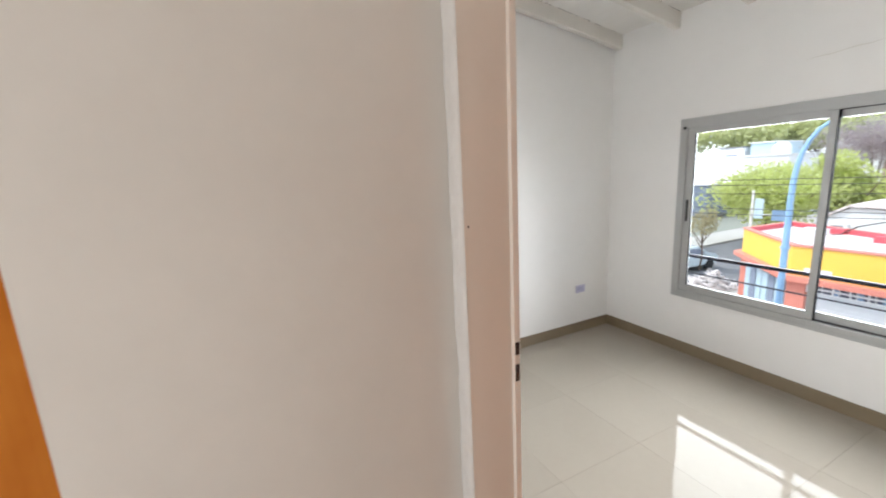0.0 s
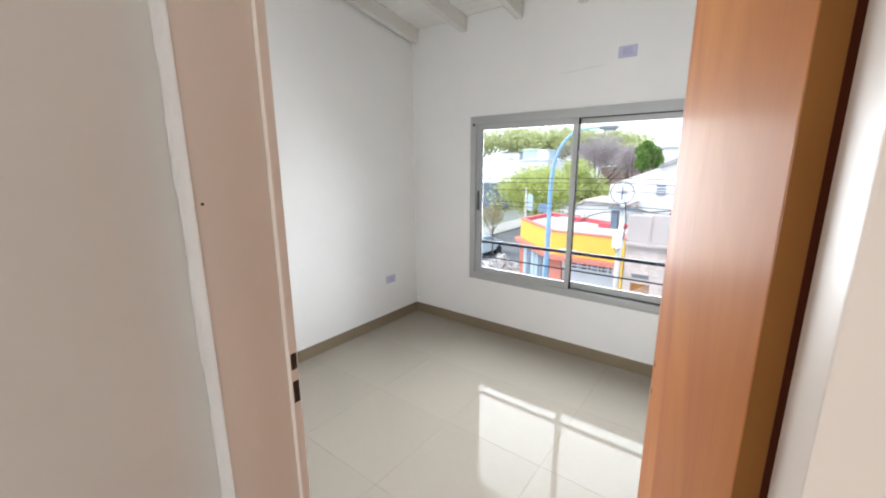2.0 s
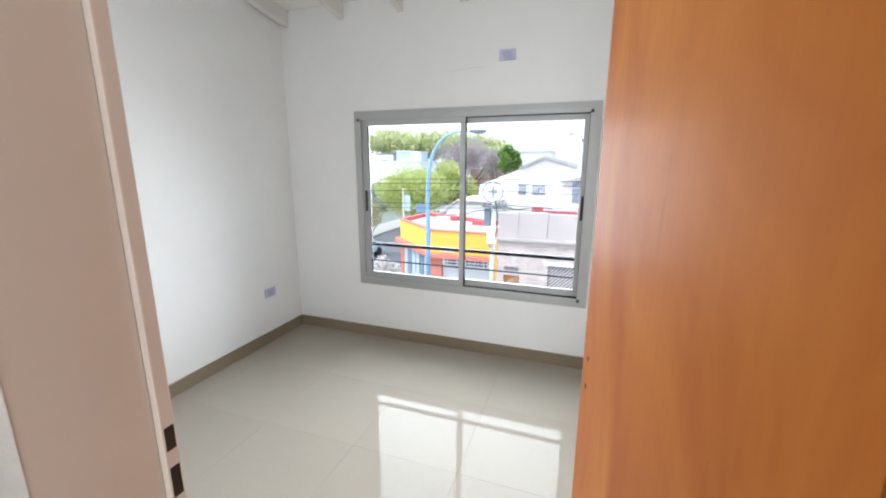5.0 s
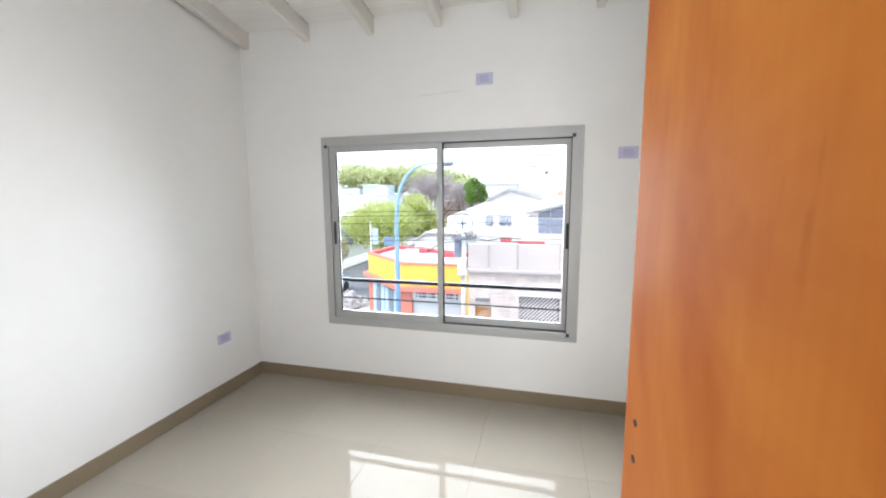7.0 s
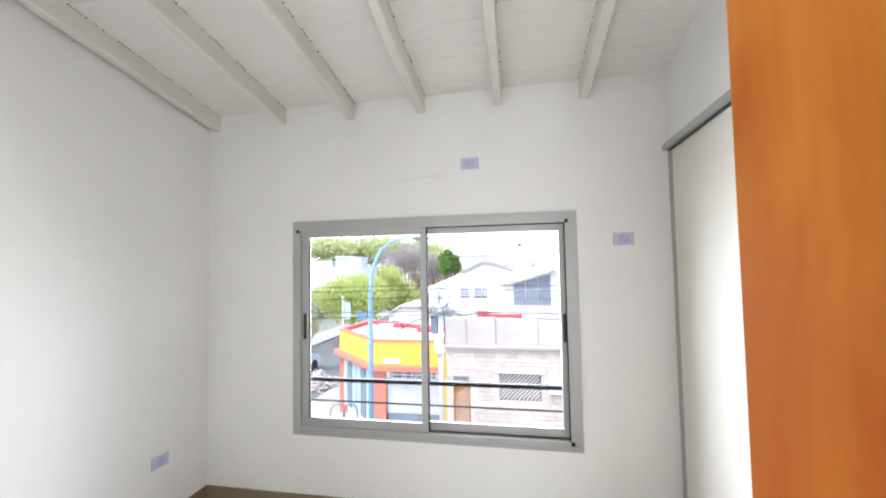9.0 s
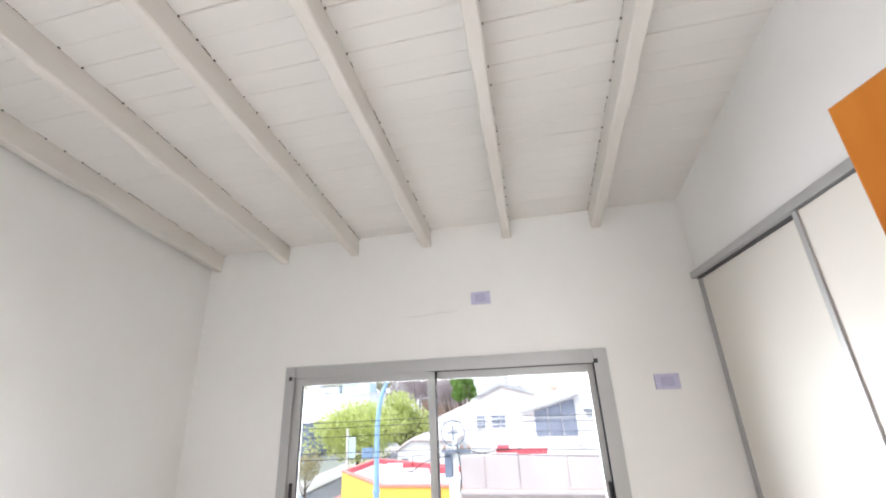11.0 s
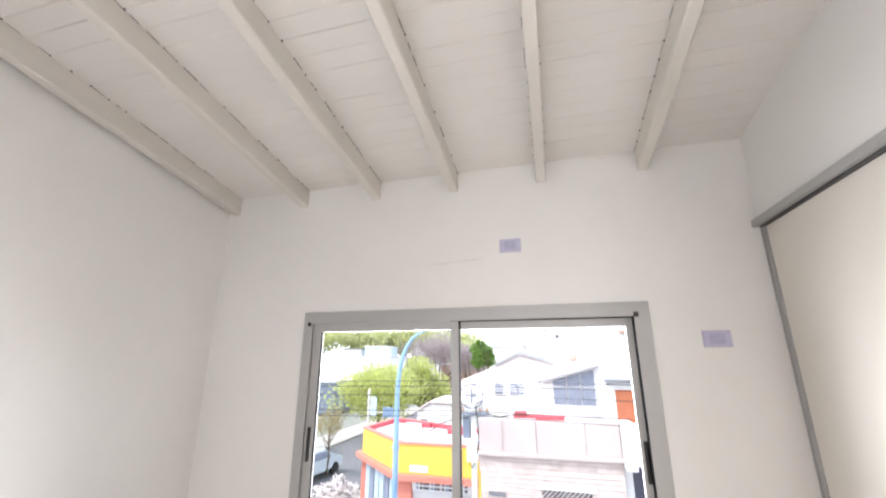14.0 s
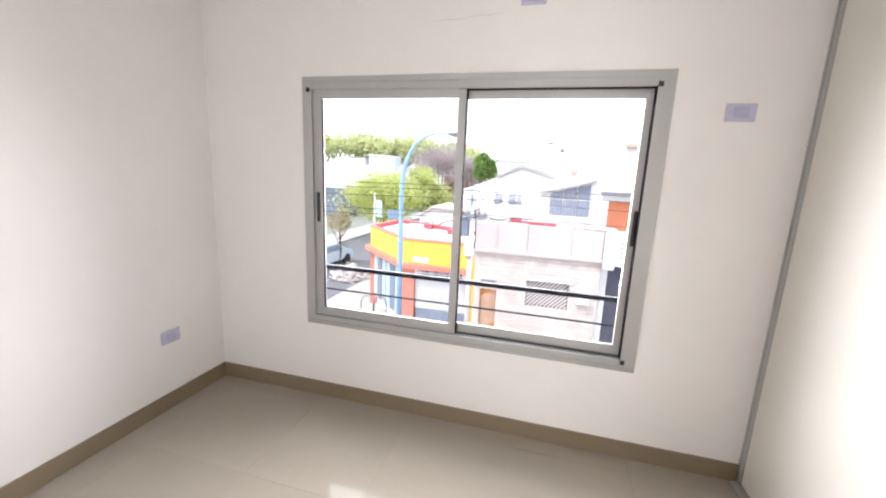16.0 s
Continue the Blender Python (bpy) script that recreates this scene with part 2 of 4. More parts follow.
def boxes(*rows, bevel=0.0):
    bm = bmesh.new()
    for r in rows:
        box(bm, *r)
    if bevel:
        bmesh.ops.bevel(bm, geom=bm.edges[:], offset=bevel, segments=2, profile=0.7, affect="EDGES")
    return bm


def prism(points, z0, z1):
    """An upright prism over a plan outline, anticlockwise."""
    bm = bmesh.new()
    lo = [bm.verts.new((x, y, z0)) for x, y in points]
    hi = [bm.verts.new((x, y, z1)) for x, y in points]
    bm.faces.new(lo[::-1])
    bm.faces.new(hi)
    for i in range(len(points)):
        j = (i + 1) % len(points)
        bm.faces.new((lo[i], lo[j], hi[j], hi[i]))
    return bm


def extrude_xz(points, y0, y1):
    """A slab with its outline in x, z, between y0 and y1."""
    bm = bmesh.new()
    a = [bm.verts.new((x, y0, z)) for x, z in points]
    b = [bm.verts.new((x, y1, z)) for x, z in points]
    bm.faces.new(a)
    bm.faces.new(b[::-1])
    for i in range(len(points)):
        j = (i + 1) % len(points)
        bm.faces.new((a[j], a[i], b[i], b[j]))
    return bm


def tube(points, radii, sides=8, caps=True):
    """A round bar through points, with a radius at each."""
    bm = bmesh.new()
    rings = []
    pts = [Vector(p) for p in points]
    u = None
    for i, p in enumerate(pts):
        d = (pts[min(i + 1, len(pts) - 1)] - pts[max(i - 1, 0)]).normalized()
        if u is None:
            u = d.cross(Vector((0, 0, 1)) if abs(d.z) < 0.9 else Vector((1, 0, 0)))
        u = (u - d * u.dot(d)).normalized()
        w = d.cross(u)
        r = radii[i] if isinstance(radii, (list, tuple)) else radii
        rings.append([bm.verts.new(p + (u * math.cos(a) + w * math.sin(a)) * r) for a in [k * math.tau / sides for k in range(sides)]])
    for a, b in zip(rings, rings[1:]):
        for k in range(sides):
            bm.faces.new((a[k], a[(k + 1) % sides], b[(k + 1) % sides], b[k]))
    if caps:
        bm.faces.new(rings[0][::-1])
        bm.faces.new(rings[-1])
    return bm


def merge(*bms):
    out = bmesh.new()
    for b in bms:
        me = bpy.data.meshes.new("tmp")
        b.to_mesh(me)
        b.free()
        out.from_mesh(me)
        bpy.data.meshes.remove(me)
    return out


def mesh(name, bm, mat, smooth=False):
    me = bpy.data.meshes.new(name)
    bmesh.ops.recalc_face_normals(bm, faces=bm.faces[:])
    bm.to_mesh(me)
    bm.free()
    me.materials.append(mat)
    if smooth:
        me.polygons.foreach_set("use_smooth", [True] * len(me.polygons))
    return me


def thing(name, at, label="", category="", group="", kind="", turn=0.0):
    ob = new(name)
    ob.matrix_world = pose(*at, 0, 0, turn)
    ob["base"] = at
    return tagged(ob, label, category, group, kind)


def part(name, bm, mat, parent=None, label="", kind="", local=False, smooth=False):
    """One mesh under a thing or part; its coordinates are the world's, unless local."""
    if parent is not None and not local:
        root = parent.parent or parent
        bmesh.ops.translate(bm, vec=-root.matrix_world.translation if root.rotation_euler.z == 0 else Vector((0, 0, 0)), verts=bm.verts[:])
    ob = new(name, mesh(name, bm, mat, smooth))
    ob.parent = parent
    return tagged(ob, label, kind=kind)


def solid(name, bm, mat, label="", category="", group="", kind="structure", smooth=False):
    return tagged(new(name, mesh(name, bm, mat, smooth)), label, category, group, kind)


# ---- the room's shell ----
WY, RX, DY = 4.0, 3.0, 1.495       # window wall, wardrobe side, door wall (room faces)
HY = 1.355                          # hall face of the door wall
WX0, WX1, WZ0, WZ1 = 0.665, 2.461, 0.487, 1.862
SLOPE, TOP = 0.165, 2.66


def top(y):
    return TOP + SLOPE * (WY - y)


H0, H1 = WZ0 + 0.02, WZ1 - 0.02
wall = boxes((-0.15, WY, -0.3, WX0 + 0.02, WY + 0.15, 3.3), (WX1 - 0.02, WY, -0.3, 3.75, WY + 0.15, 3.3),
             (WX0 + 0.02, WY, -0.3, WX1 - 0.02, WY + 0.15, H0), (WX0 + 0.02, WY, H1, WX1 - 0.02, WY + 0.15, 3.3))
solid("wall_north", wall, M["wall"], "smooth white painted wall around the aluminium window")
solid("wall_west", boxes((-0.15, DY - 0.15, -0.3, 0, WY, 3.4)), M["wall"], "plain white painted side wall with a socket low down")
solid("wall_south", boxes((0, HY + 0.002, -0.3, 1.86, DY, 3.4), (2.68, HY + 0.002, -0.3, 3.75, DY, 3.4), (1.86, HY + 0.002, 2.05, 2.68, DY, 3.4)), M["wall"],
      "white painted wall with the bedroom doorway")
CZ = 2.215
CY0 = 1.56
solid("wall_east", boxes((RX, DY, CZ, RX + 0.12, WY, 3.4), (RX, DY, 0, RX + 0.12, CY0, CZ), (3.6, DY, -0.3, 3.75, WY, 3.4)), M["wall"],
      "white painted wall above the built-in wardrobe")
solid("hall_wall_west", boxes((1.70, 0.575, -0.3, 1.837, 1.345, 2.6), (1.70, 1.345, -0.3, 1.86, HY, 2.6), (1.70, -1.5, -0.3, 1.837, -0.22, 2.6), (1.70, -0.22, 2.05, 1.837, 0.575, 2.6)), M["hall"], "beige painted hallway wall beside the doorway")
solid("hall_wall_east", boxes((3.12, -1.5, -0.3, 3.25, HY, 2.6)), M["hall"], "beige painted hallway wall")
solid("hall_wall_front", boxes((1.837, HY - 0.012, 2.05, 3.12, HY, 2.6), (2.68, HY - 0.012, 0, 3.12, HY, 2.05)), M["wall"], "off-white painted wall around the doorway")
# unseen end wall and ceiling, added to close the hall round its fill lamp
solid("hall_wall_south", boxes((1.70, -1.65, -0.3, 1.95, -1.5, 2.6), (2.95, -1.65, -0.3, 3.25, -1.5, 2.6), (1.95, -1.65, -0.3, 2.95, -1.5, 0.25), (1.95, -1.65, 2.3, 2.95, -1.5, 2.6)), M["hall"], "unseen beige end wall with an opening for the added fill lamp")
solid("hall_ceiling", boxes((1.6, -1.65, 2.6, 3.3, HY, 2.7)), M["wall"], "unseen flat white lid closing the hallway")
solid("cupboard_wall", boxes((1.0, -0.3, -0.3, 1.1, 0.7, 2.6)), M["hall"], "plain wall closing the side room")

# ceiling: tongue and groove boards across the slope, cut over every rafter, one mesh
RAFTERS = (0.058, 0.572, 1.068, 1.55, 2.04, 2.55)
BOARD = 0.0815
bm = bmesh.new()
rnd = random.Random(31)
cuts = (0.001, *RAFTERS[1:], RX + 0.1)
for c0, c1 in zip(cuts, cuts[1:]):
    y = WY - 0.001
    while y > DY - 0.1:
        y0 = y - BOARD
        g = rnd.choice((0.0012, 0.002, 0.0032, 0.0045, 0.0055))
        lift = rnd.uniform(0, 0.0012)
        prof = [(y, g + lift), (y - 0.6 * g, lift), (y0 + 0.002, lift), (y0, 0.003 + lift), (y0, 0.02), (y, 0.02)]
        a = [bm.verts.new((c0, py, top(py) + dz)) for py, dz in prof]
        b = [bm.verts.new((c1, py, top(py) + dz)) for py, dz in prof]
        bm.faces.new(a)
        bm.faces.new(b[::-1])
        for i in range(6):
            j = (i + 1) % 6
            bm.faces.new((a[j], a[i], b[i], b[j]))
        y = y0
box(bm, 0.0, DY - 0.1, 3.35, 3.6, WY, 3.4)
solid("ceiling", bm, M["ceil"], "sloping ceiling of white painted tongue-and-groove boards")


def rafter(cx):
    w, c, N = 0.026, 0.005, 40
    th = thing("rafter", (cx, DY, 3.0), "white painted sawn timber rafter under the boarded ceiling", "ceiling beam", "ceiling rafters")
    bm = bmesh.new()
    prev = None
    for i in range(N + 1):
        y = DY + (WY - 0.001 - DY) * i / N
        q = noise.noise(Vector((cx * 9, y * 2.2, 0.0))) * 0.003
        q2 = noise.noise(Vector((cx * 5 + 40, y * 6.0, 0.0))) * 0.0022
        q3 = noise.noise(Vector((cx * 5 + 80, y * 6.5, 0.0))) * 0.0022
        zb, zt = top(y) - 0.112 + q, top(y) + 0.002
        xa, xb = cx - w + q2, cx + w + q3
        loop = [bm.verts.new(p) for p in ((xa, y, zt), (xa, y, zb + c), (xa + c, y, zb), (xb - c, y, zb), (xb, y, zb + c), (xb, y, zt))]
        if prev:
            for k in range(6):
                bm.faces.new((prev[k], prev[(k + 1) % 6], loop[(k + 1) % 6], loop[k]))
        else:
            bm.faces.new(loop)
        prev = loop
    bm.faces.new(prev[::-1])
    part("beam", bm, M["beam"], th)
    rnd = random.Random(int(cx * 1000))
    # small dark pieces put in as shadow where boards and grooves meet the beam
    for side in (-1, 1):
        if side < 0 and cx < 2:
            continue
        bm = bmesh.new()
        y = WY - 0.001
        while y > DY + 0.1:
            x = cx + side * (w + 0.0022)
            if rnd.random() < 0.75:
                s = rnd.uniform(0.0018, 0.0042)
                box(bm, x - 0.003, y - s, top(y) - 0.0035, x + 0.003, y + s, top(y) + 0.003)
            if rnd.random() < 0.55:
                a, b = y - BOARD * rnd.uniform(0.5, 1.0), y - BOARD * rnd.uniform(0, 0.3)
                h = rnd.uniform(0.0006, 0.0014)
                v = [bm.verts.new(p) for p in ((x - 0.002, a, top(a) - h), (x + 0.0015, a, top(a) + 0.002), (x + 0.0015, b, top(b) + 0.002), (x - 0.002, b, top(b) - h))]
                bm.faces.new(v)
            y -= BOARD
        part("joint", bm, M["gap"], th, "dark pieces painted as shadow in the joint between rafter and boards", kind="stuff")


for cx in RAFTERS:
    rafter(cx)

# floor bed, tiles laid at the end of the file
floor = solid("floor", boxes((-0.1, -1.6, -0.3, 3.7, WY, -0.006)), M["grout"], "polished pale beige porcelain tile floor")

# skirting
sk = thing("baseboard", (0, WY, 0), "glossy beige tile skirting along white walls", kind="structure")
SKH = 0.093
part("skirting_north", boxes((0.012, WY - 0.011, 0, 2.995, WY - 0.001, SKH), bevel=0.0015), M["base"], sk)
part("skirting_west", boxes((0.001, DY + 0.001, 0, 0.011, WY - 0.001, SKH), bevel=0.0015), M["base"], sk)
part("skirting_south", boxes((0.012, DY + 0.001, 0, 1.80, DY + 0.011, SKH), bevel=0.0015), M["base"], sk)

# ---- window ----
win = thing("window_1", (1.565, WY, WZ0), "two-leaf sliding window in grey aluminium", kind="structure")
t = 0.042
x0, x1, z0, z1 = WX0, WX1, WZ0, WZ1


def ring(x0, x1, z0, z1, y0, y1, w, bevel=0.002, top_w=None, bot_w=None, right_w=None):
    tw, bw, rw = top_w or w, bot_w or w, right_w or w
    return boxes((x0, y0, z0, x0 + w, y1, z1), (x1 - rw, y0, z0, x1, y1, z1), (x0 + w, y0, z1 - tw, x1 - rw, y1, z1), (x0 + w, y0, z0, x1 - rw, y1, z0 + bw), bevel=bevel)


OX0, OX1, OZ0, OZ1 = 0.655, 2.484, 0.475, 1.878
trim = boxes((OX0, WY - 0.012, OZ0, x0 + 0.046, WY - 0.001, OZ1), (x1 - 0.046, WY - 0.012, OZ0, OX1, WY - 0.001, OZ1),
             (x0 + 0.046, WY - 0.012, z1 - 0.048, x1 - 0.046, WY - 0.001, OZ1), (x0 + 0.046, WY - 0.012, OZ0, x1 - 0.046, WY - 0.001, z0 + 0.046), bevel=0.002)
lip = boxes((OX0 + 0.012, WY - 0.016, OZ1 - 0.03, OX1 - 0.012, WY - 0.0125, OZ1 - 0.018), (OX0 + 0.012, WY - 0.016, OZ0 + 0.018, OX1 - 0.012, WY - 0.0125, OZ0 + 0.026))
wf = part("window_frame", merge(trim, lip, ring(x0 + 0.02, x1 - 0.02, z0 + 0.02, z1 - 0.02, WY - 0.002, WY + 0.10, 0.022, top_w=0.032)), M["alu"], win)
part("track", boxes((x0 + 0.045, WY + 0.028, z0 + 0.042, x1 - 0.045, WY + 0.034, z0 + 0.052), (x0 + 0.045, WY + 0.028, z1 - 0.056, x1 - 0.045, WY + 0.034, z1 - 0.050)), M["alu_dark"], win)
XM = 1.525
for a, b, y, lw_, rw_ in ((x0 + 0.040, XM + 0.044, WY + 0.004, 0.058, 0.036), (XM - 0.005, x1 - 0.034, WY + 0.036, 0.040, 0.046)):
    s = part("sash", ring(a, b, z0 + 0.043, z1 - 0.050, y, y + 0.026, lw_, bevel=0.002, bot_w=0.052, top_w=0.046, right_w=rw_), M["alu"], win)
    part("pane", boxes((a + lw_ - 0.008, y + 0.011, z0 + 0.09, b - rw_ + 0.008, y + 0.015, z1 - 0.09)), M["glass"], s)
    hx = a + 0.022 if a < 1 else b - 0.032
    part("gasket", ring(a + lw_ - 0.0035, b - rw_ + 0.0035, z0 + 0.0915, z1 - 0.0925, y + 0.0005, y + 0.020, 0.003, bevel=0), M["gasket_shade"], s)
    # added dark strip that shades the overlit top of the bottom rail
    part("rail_shade", boxes((a + lw_, y + 0.0004, z0 + 0.0945, b - rw_, y + 0.0265, z0 + 0.0975)), M["alu_dark"], s)
    part("handle", boxes((hx, y - 0.007, 1.095, hx + 0.017, y - 0.0005, 1.265), bevel=0.006), M["black"], s, "black plastic recessed pull")
for cx, cz in ((x0 + 0.022, z1 - 0.052), (x1 - 0.040, z1 - 0.045), (x1 - 0.040, z0 + 0.034)):
    part("corner_cap", boxes((cx - 0.006, WY - 0.018, cz - 0.010, cx + 0.014, WY - 0.012, cz + 0.012), bevel=0.002), M["black"], win)
# black strips over bright side faces, painted shade of the gaps beside the sashes
part("gap_shade", boxes((x0 + 0.0985, WY + 0.0045, z0 + 0.096, x0 + 0.1035, WY + 0.014, z1 - 0.097), (x1 - 0.0478, WY - 0.0122, z0 + 0.047, x1 - 0.0462, WY + 0.039, z1 - 0.049), (x1 - 0.0436, WY - 0.0008, z0 + 0.046, x1 - 0.0421, WY + 0.0395, z1 - 0.052), (XM, WY - 0.0008, z1 - 0.0535, x1 - 0.044, WY + 0.0395, z1 - 0.0522), (XM + 0.0442, WY + 0.0035, z0 + 0.048, XM + 0.0475, WY + 0.0355, z1 - 0.055)), M["gasket_shade"], win)
for ob in [o for o in scene.objects if o.name.startswith("pane")]:
    ob.visible_shadow = False

# railing outside the window
rail = thing("balcony_railing", (1.565, 4.172, -0.05), "black painted iron railing close outside the window", "railing")
part("handrail", boxes((-0.2, 4.158, 0.774, 3.3, 4.186, 0.799), bevel=0.003), M["railblack"], rail)
part("lower_bar", tube([(-0.2, 4.172, 0.640), (3.3, 4.172, 0.640)], 0.006), M["railblack"], rail)
part("bottom_bar", tube([(-0.2, 4.172, 0.47), (3.3, 4.172, 0.47)], 0.006), M["railblack"], rail)
for px in (-0.2, 3.3):
    part("post", boxes((px - 0.015, 4.158, -0.05, px + 0.015, 4.186, 0.774)), M["railblack"], rail)
solid("balcony_slab", boxes((-0.4, 4.15, -0.2, 3.5, 4.55, -0.05)), M["extwhite"], "narrow concrete ledge outside the window")

# ---- sockets ----


def plate(name, at, turn, label):
    th = thing(name, at, label, "electrical plate", "wall plates", turn=turn)
    part("cover", boxes((-0.056, -0.009, -0.036, 0.056, -0.0005, 0.036), bevel=0.004), M["film"], th, local=True)
    part("module", boxes((-0.030, -0.011, -0.022, 0.030, -0.0088, 0.022), bevel=0.001), M["filmdark"], th, local=True)
    for sx in (-0.043, 0.043):
        part("screw", boxes((sx - 0.003, -0.0105, -0.003, sx + 0.003, -0.0088, 0.003)), M["filmdark"], th, local=True)
    return th


plate("socket_plate", (1.858, WY, 2.199), 0, "wall plate under lilac protective film above the window")
plate("socket_plate", (2.742, WY, 1.702), 0, "wall plate under lilac film beside the window")
plate("socket_plate", (0, 3.631, 0.426), 90, "low socket plate under lilac film on the side wall")
solid("wall_crack", tube([(1.39 + i * 0.055, WY + 0.0035, 2.118 + 0.022 * i / 6 + 0.003 * math.sin(i * 2.1)) for i in range(7)], [0.0036, 0.0045, 0.0048, 0.0044, 0.005, 0.0046, 0.0037], 8), M["scuff"], "faint hairline plaster crack above the window", kind="structure")

# ---- wardrobe ----
ward = thing("wardrobe", (RX, 2.77, 0), "built-in wardrobe with white sliding doors and aluminium rails", "wardrobe")
part("top_rail", boxes((RX - 0.032, CY0, CZ - 0.014, RX - 0.001, WY - 0.001, CZ + 0.018), bevel=0.002), M["alu"], ward, "brushed aluminium top track")
part("track_groove", boxes((RX - 0.010, CY0, CZ - 0.022, RX + 0.085, WY - 0.02, CZ - 0.0142)), M["alu_dark"], ward)
part("jamb_profile", boxes((RX - 0.001, WY - 0.012, 0.012, RX + 0.06, WY - 0.001, CZ - 0.0142)), M["alu"], ward)
part("bottom_rail", boxes((RX - 0.030, CY0, 0, RX + 0.085, WY - 0.022, 0.012)), M["alu"], ward)
dw = (WY - 0.02 - CY0) / 3 + 0.01
for k in range(3):
    yb = WY - 0.022 - k * (dw - 0.015) - (0.04 if k else 0)
    xo = RX + (0.004 if k % 2 == 0 else -0.027)
    d = part("sliding_door", boxes((xo, yb - dw + 0.02, 0.02, xo + 0.018, yb - 0.02, CZ - 0.024), bevel=0.001), M["closet"], ward)
    part("edge_profile", boxes((xo - 0.007, yb - 0.022, 0.014, xo + 0.022, yb, CZ - 0.0225), bevel=0.002), M["alu"], d)
    part("edge_profile", boxes((xo - 0.007, yb - dw, 0.014, xo + 0.022, yb - dw + 0.022, CZ - 0.0225), bevel=0.002), M["alu"], d)

# ---- door frame and leaf ----
fr1 = thing("door_1", (2.25, HY, 0), "cream enamelled steel door frame with an open varnished leaf", kind="structure")
JX0, JX1, FZ = 1.897, 2.612, 2.01
part("jamb", boxes((1.86, 1.333, 0, JX0, 1.4568, FZ + 0.04), (1.86, 1.457, 0, JX0 + 0.011, 1.475, FZ + 0.04), bevel=0.0025), M["frame"], fr1)
part("jamb", boxes((JX1, 1.341, 0, 2.68, 1.447, FZ + 0.04), (2.662, 1.4475, 0, 2.68, 1.4945, FZ + 0.04), bevel=0.0025), M["frame"], fr1)
part("head", boxes((JX0, 1.341, FZ, JX1, 1.447, FZ + 0.04), bevel=0.003), M["frame"], fr1)
for zc, hh in ((1.123, 0.017), (1.058, 0.023)):
    part("strike_hole", boxes((JX0 + 0.006, 1.4595, zc - hh, JX0 + 0.0115, 1.4725, zc + hh)), M["hole"], fr1, "dark lock recess in the jamb")
part("screw_hole", tube([(JX0 - 0.004, 1.345, 1.44), (JX0 + 0.0006, 1.345, 1.44)], 0.0026, 8), M["hole"], fr1)
# ragged plaster fillet between the wall and the steel
bm = bmesh.new()
prev = None
for i in range(421):
    z = i * 2.05 / 420
    e1 = noise.noise(Vector((0, 3.1, z * 7))) * 0.0045 + noise.noise(Vector((5, 1.7, z * 38))) * 0.0022
    e2 = noise.noise(Vector((9, 2.3, z * 11))) * 0.002
    lump = noise.noise(Vector((3, 7.7, z * 24))) * 0.0012
    row = ((1.8384, 1.3415 - 0.010 + e1), (1.844, 1.3345 + 0.5 * e1 + lump), (1.857 + e2, 1.3290 + lump), (1.876, 1.3292 + lump), (1.893 + e2, 1.3300), (1.8978, 1.3335))
    ra = [bm.verts.new((x, y, z)) for x, y in row]
    if prev:
        for p in range(len(ra) - 1):
            bm.faces.new((prev[p], prev[p + 1], ra[p + 1], ra[p]))
    prev = ra
solid("plaster_edge", bm, M["plaster"], "rough pale plaster strip beside the steel jamb", smooth=True)

leaf = thing("door_leaf", (2.588, 1.466, 0), "open orange varnished flush wooden door without a handle", "door")
LW, LT, LH = 0.743, 0.034, 1.965
leaf.matrix_world = pose(2.588, 1.466, 0, 0, 0, 102.15)
part("panel", boxes((-0.012, -LT, 0.008, LW, 0, LH), bevel=0.0015), M["wood"], leaf, local=True)
part("hinge_edge", boxes((-0.0135, -0.018, 0.009, -0.012, -0.0005, LH - 0.001)), M["wood_edge"], leaf, local=True)
# second strip of the hinge edge, a much darker maroon
part("edge_strip", boxes((-0.0130, -LT + 0.0005, 0.009, -0.012, -0.0184, LH - 0.001)), M["wood_maroon"], leaf, "dark maroon strip along the hinge edge", local=True)
for zc, r in ((0.992, 0.0075), (0.915, 0.008)):
    part("lock_hole", tube([(LW - 0.045, -0.004, zc), (LW - 0.045, 0.0006, zc)], r, 12), M["hole"], leaf, local=True)
for zc in (0.25, 1.0, 1.75):
    part("hinge", boxes((-0.0148, -0.030, zc - 0.045, -0.0137, -0.022, zc + 0.045), bevel=0.0003), M["alu"], leaf, local=True)

# the other door in the hallway, shut
d2 = thing("door_2", (1.8, 0.2, 0), "shut orange varnished hallway door", kind="structure")
part("door_frame", boxes((1.77, 0.565, 0, 1.8355, 0.575, 2.05), (1.77, -0.22, 0, 1.840, -0.155, 2.05), (1.77, -0.155, 1.99, 1.840, 0.565, 2.05)), M["hall"], d2)
part("door_panel", boxes((1.797, -0.153, 0.008, 1.832, 0.563, 1.988), bevel=0.0015), M["wood"], d2)

# ---- the street outside ----
G = -4.3


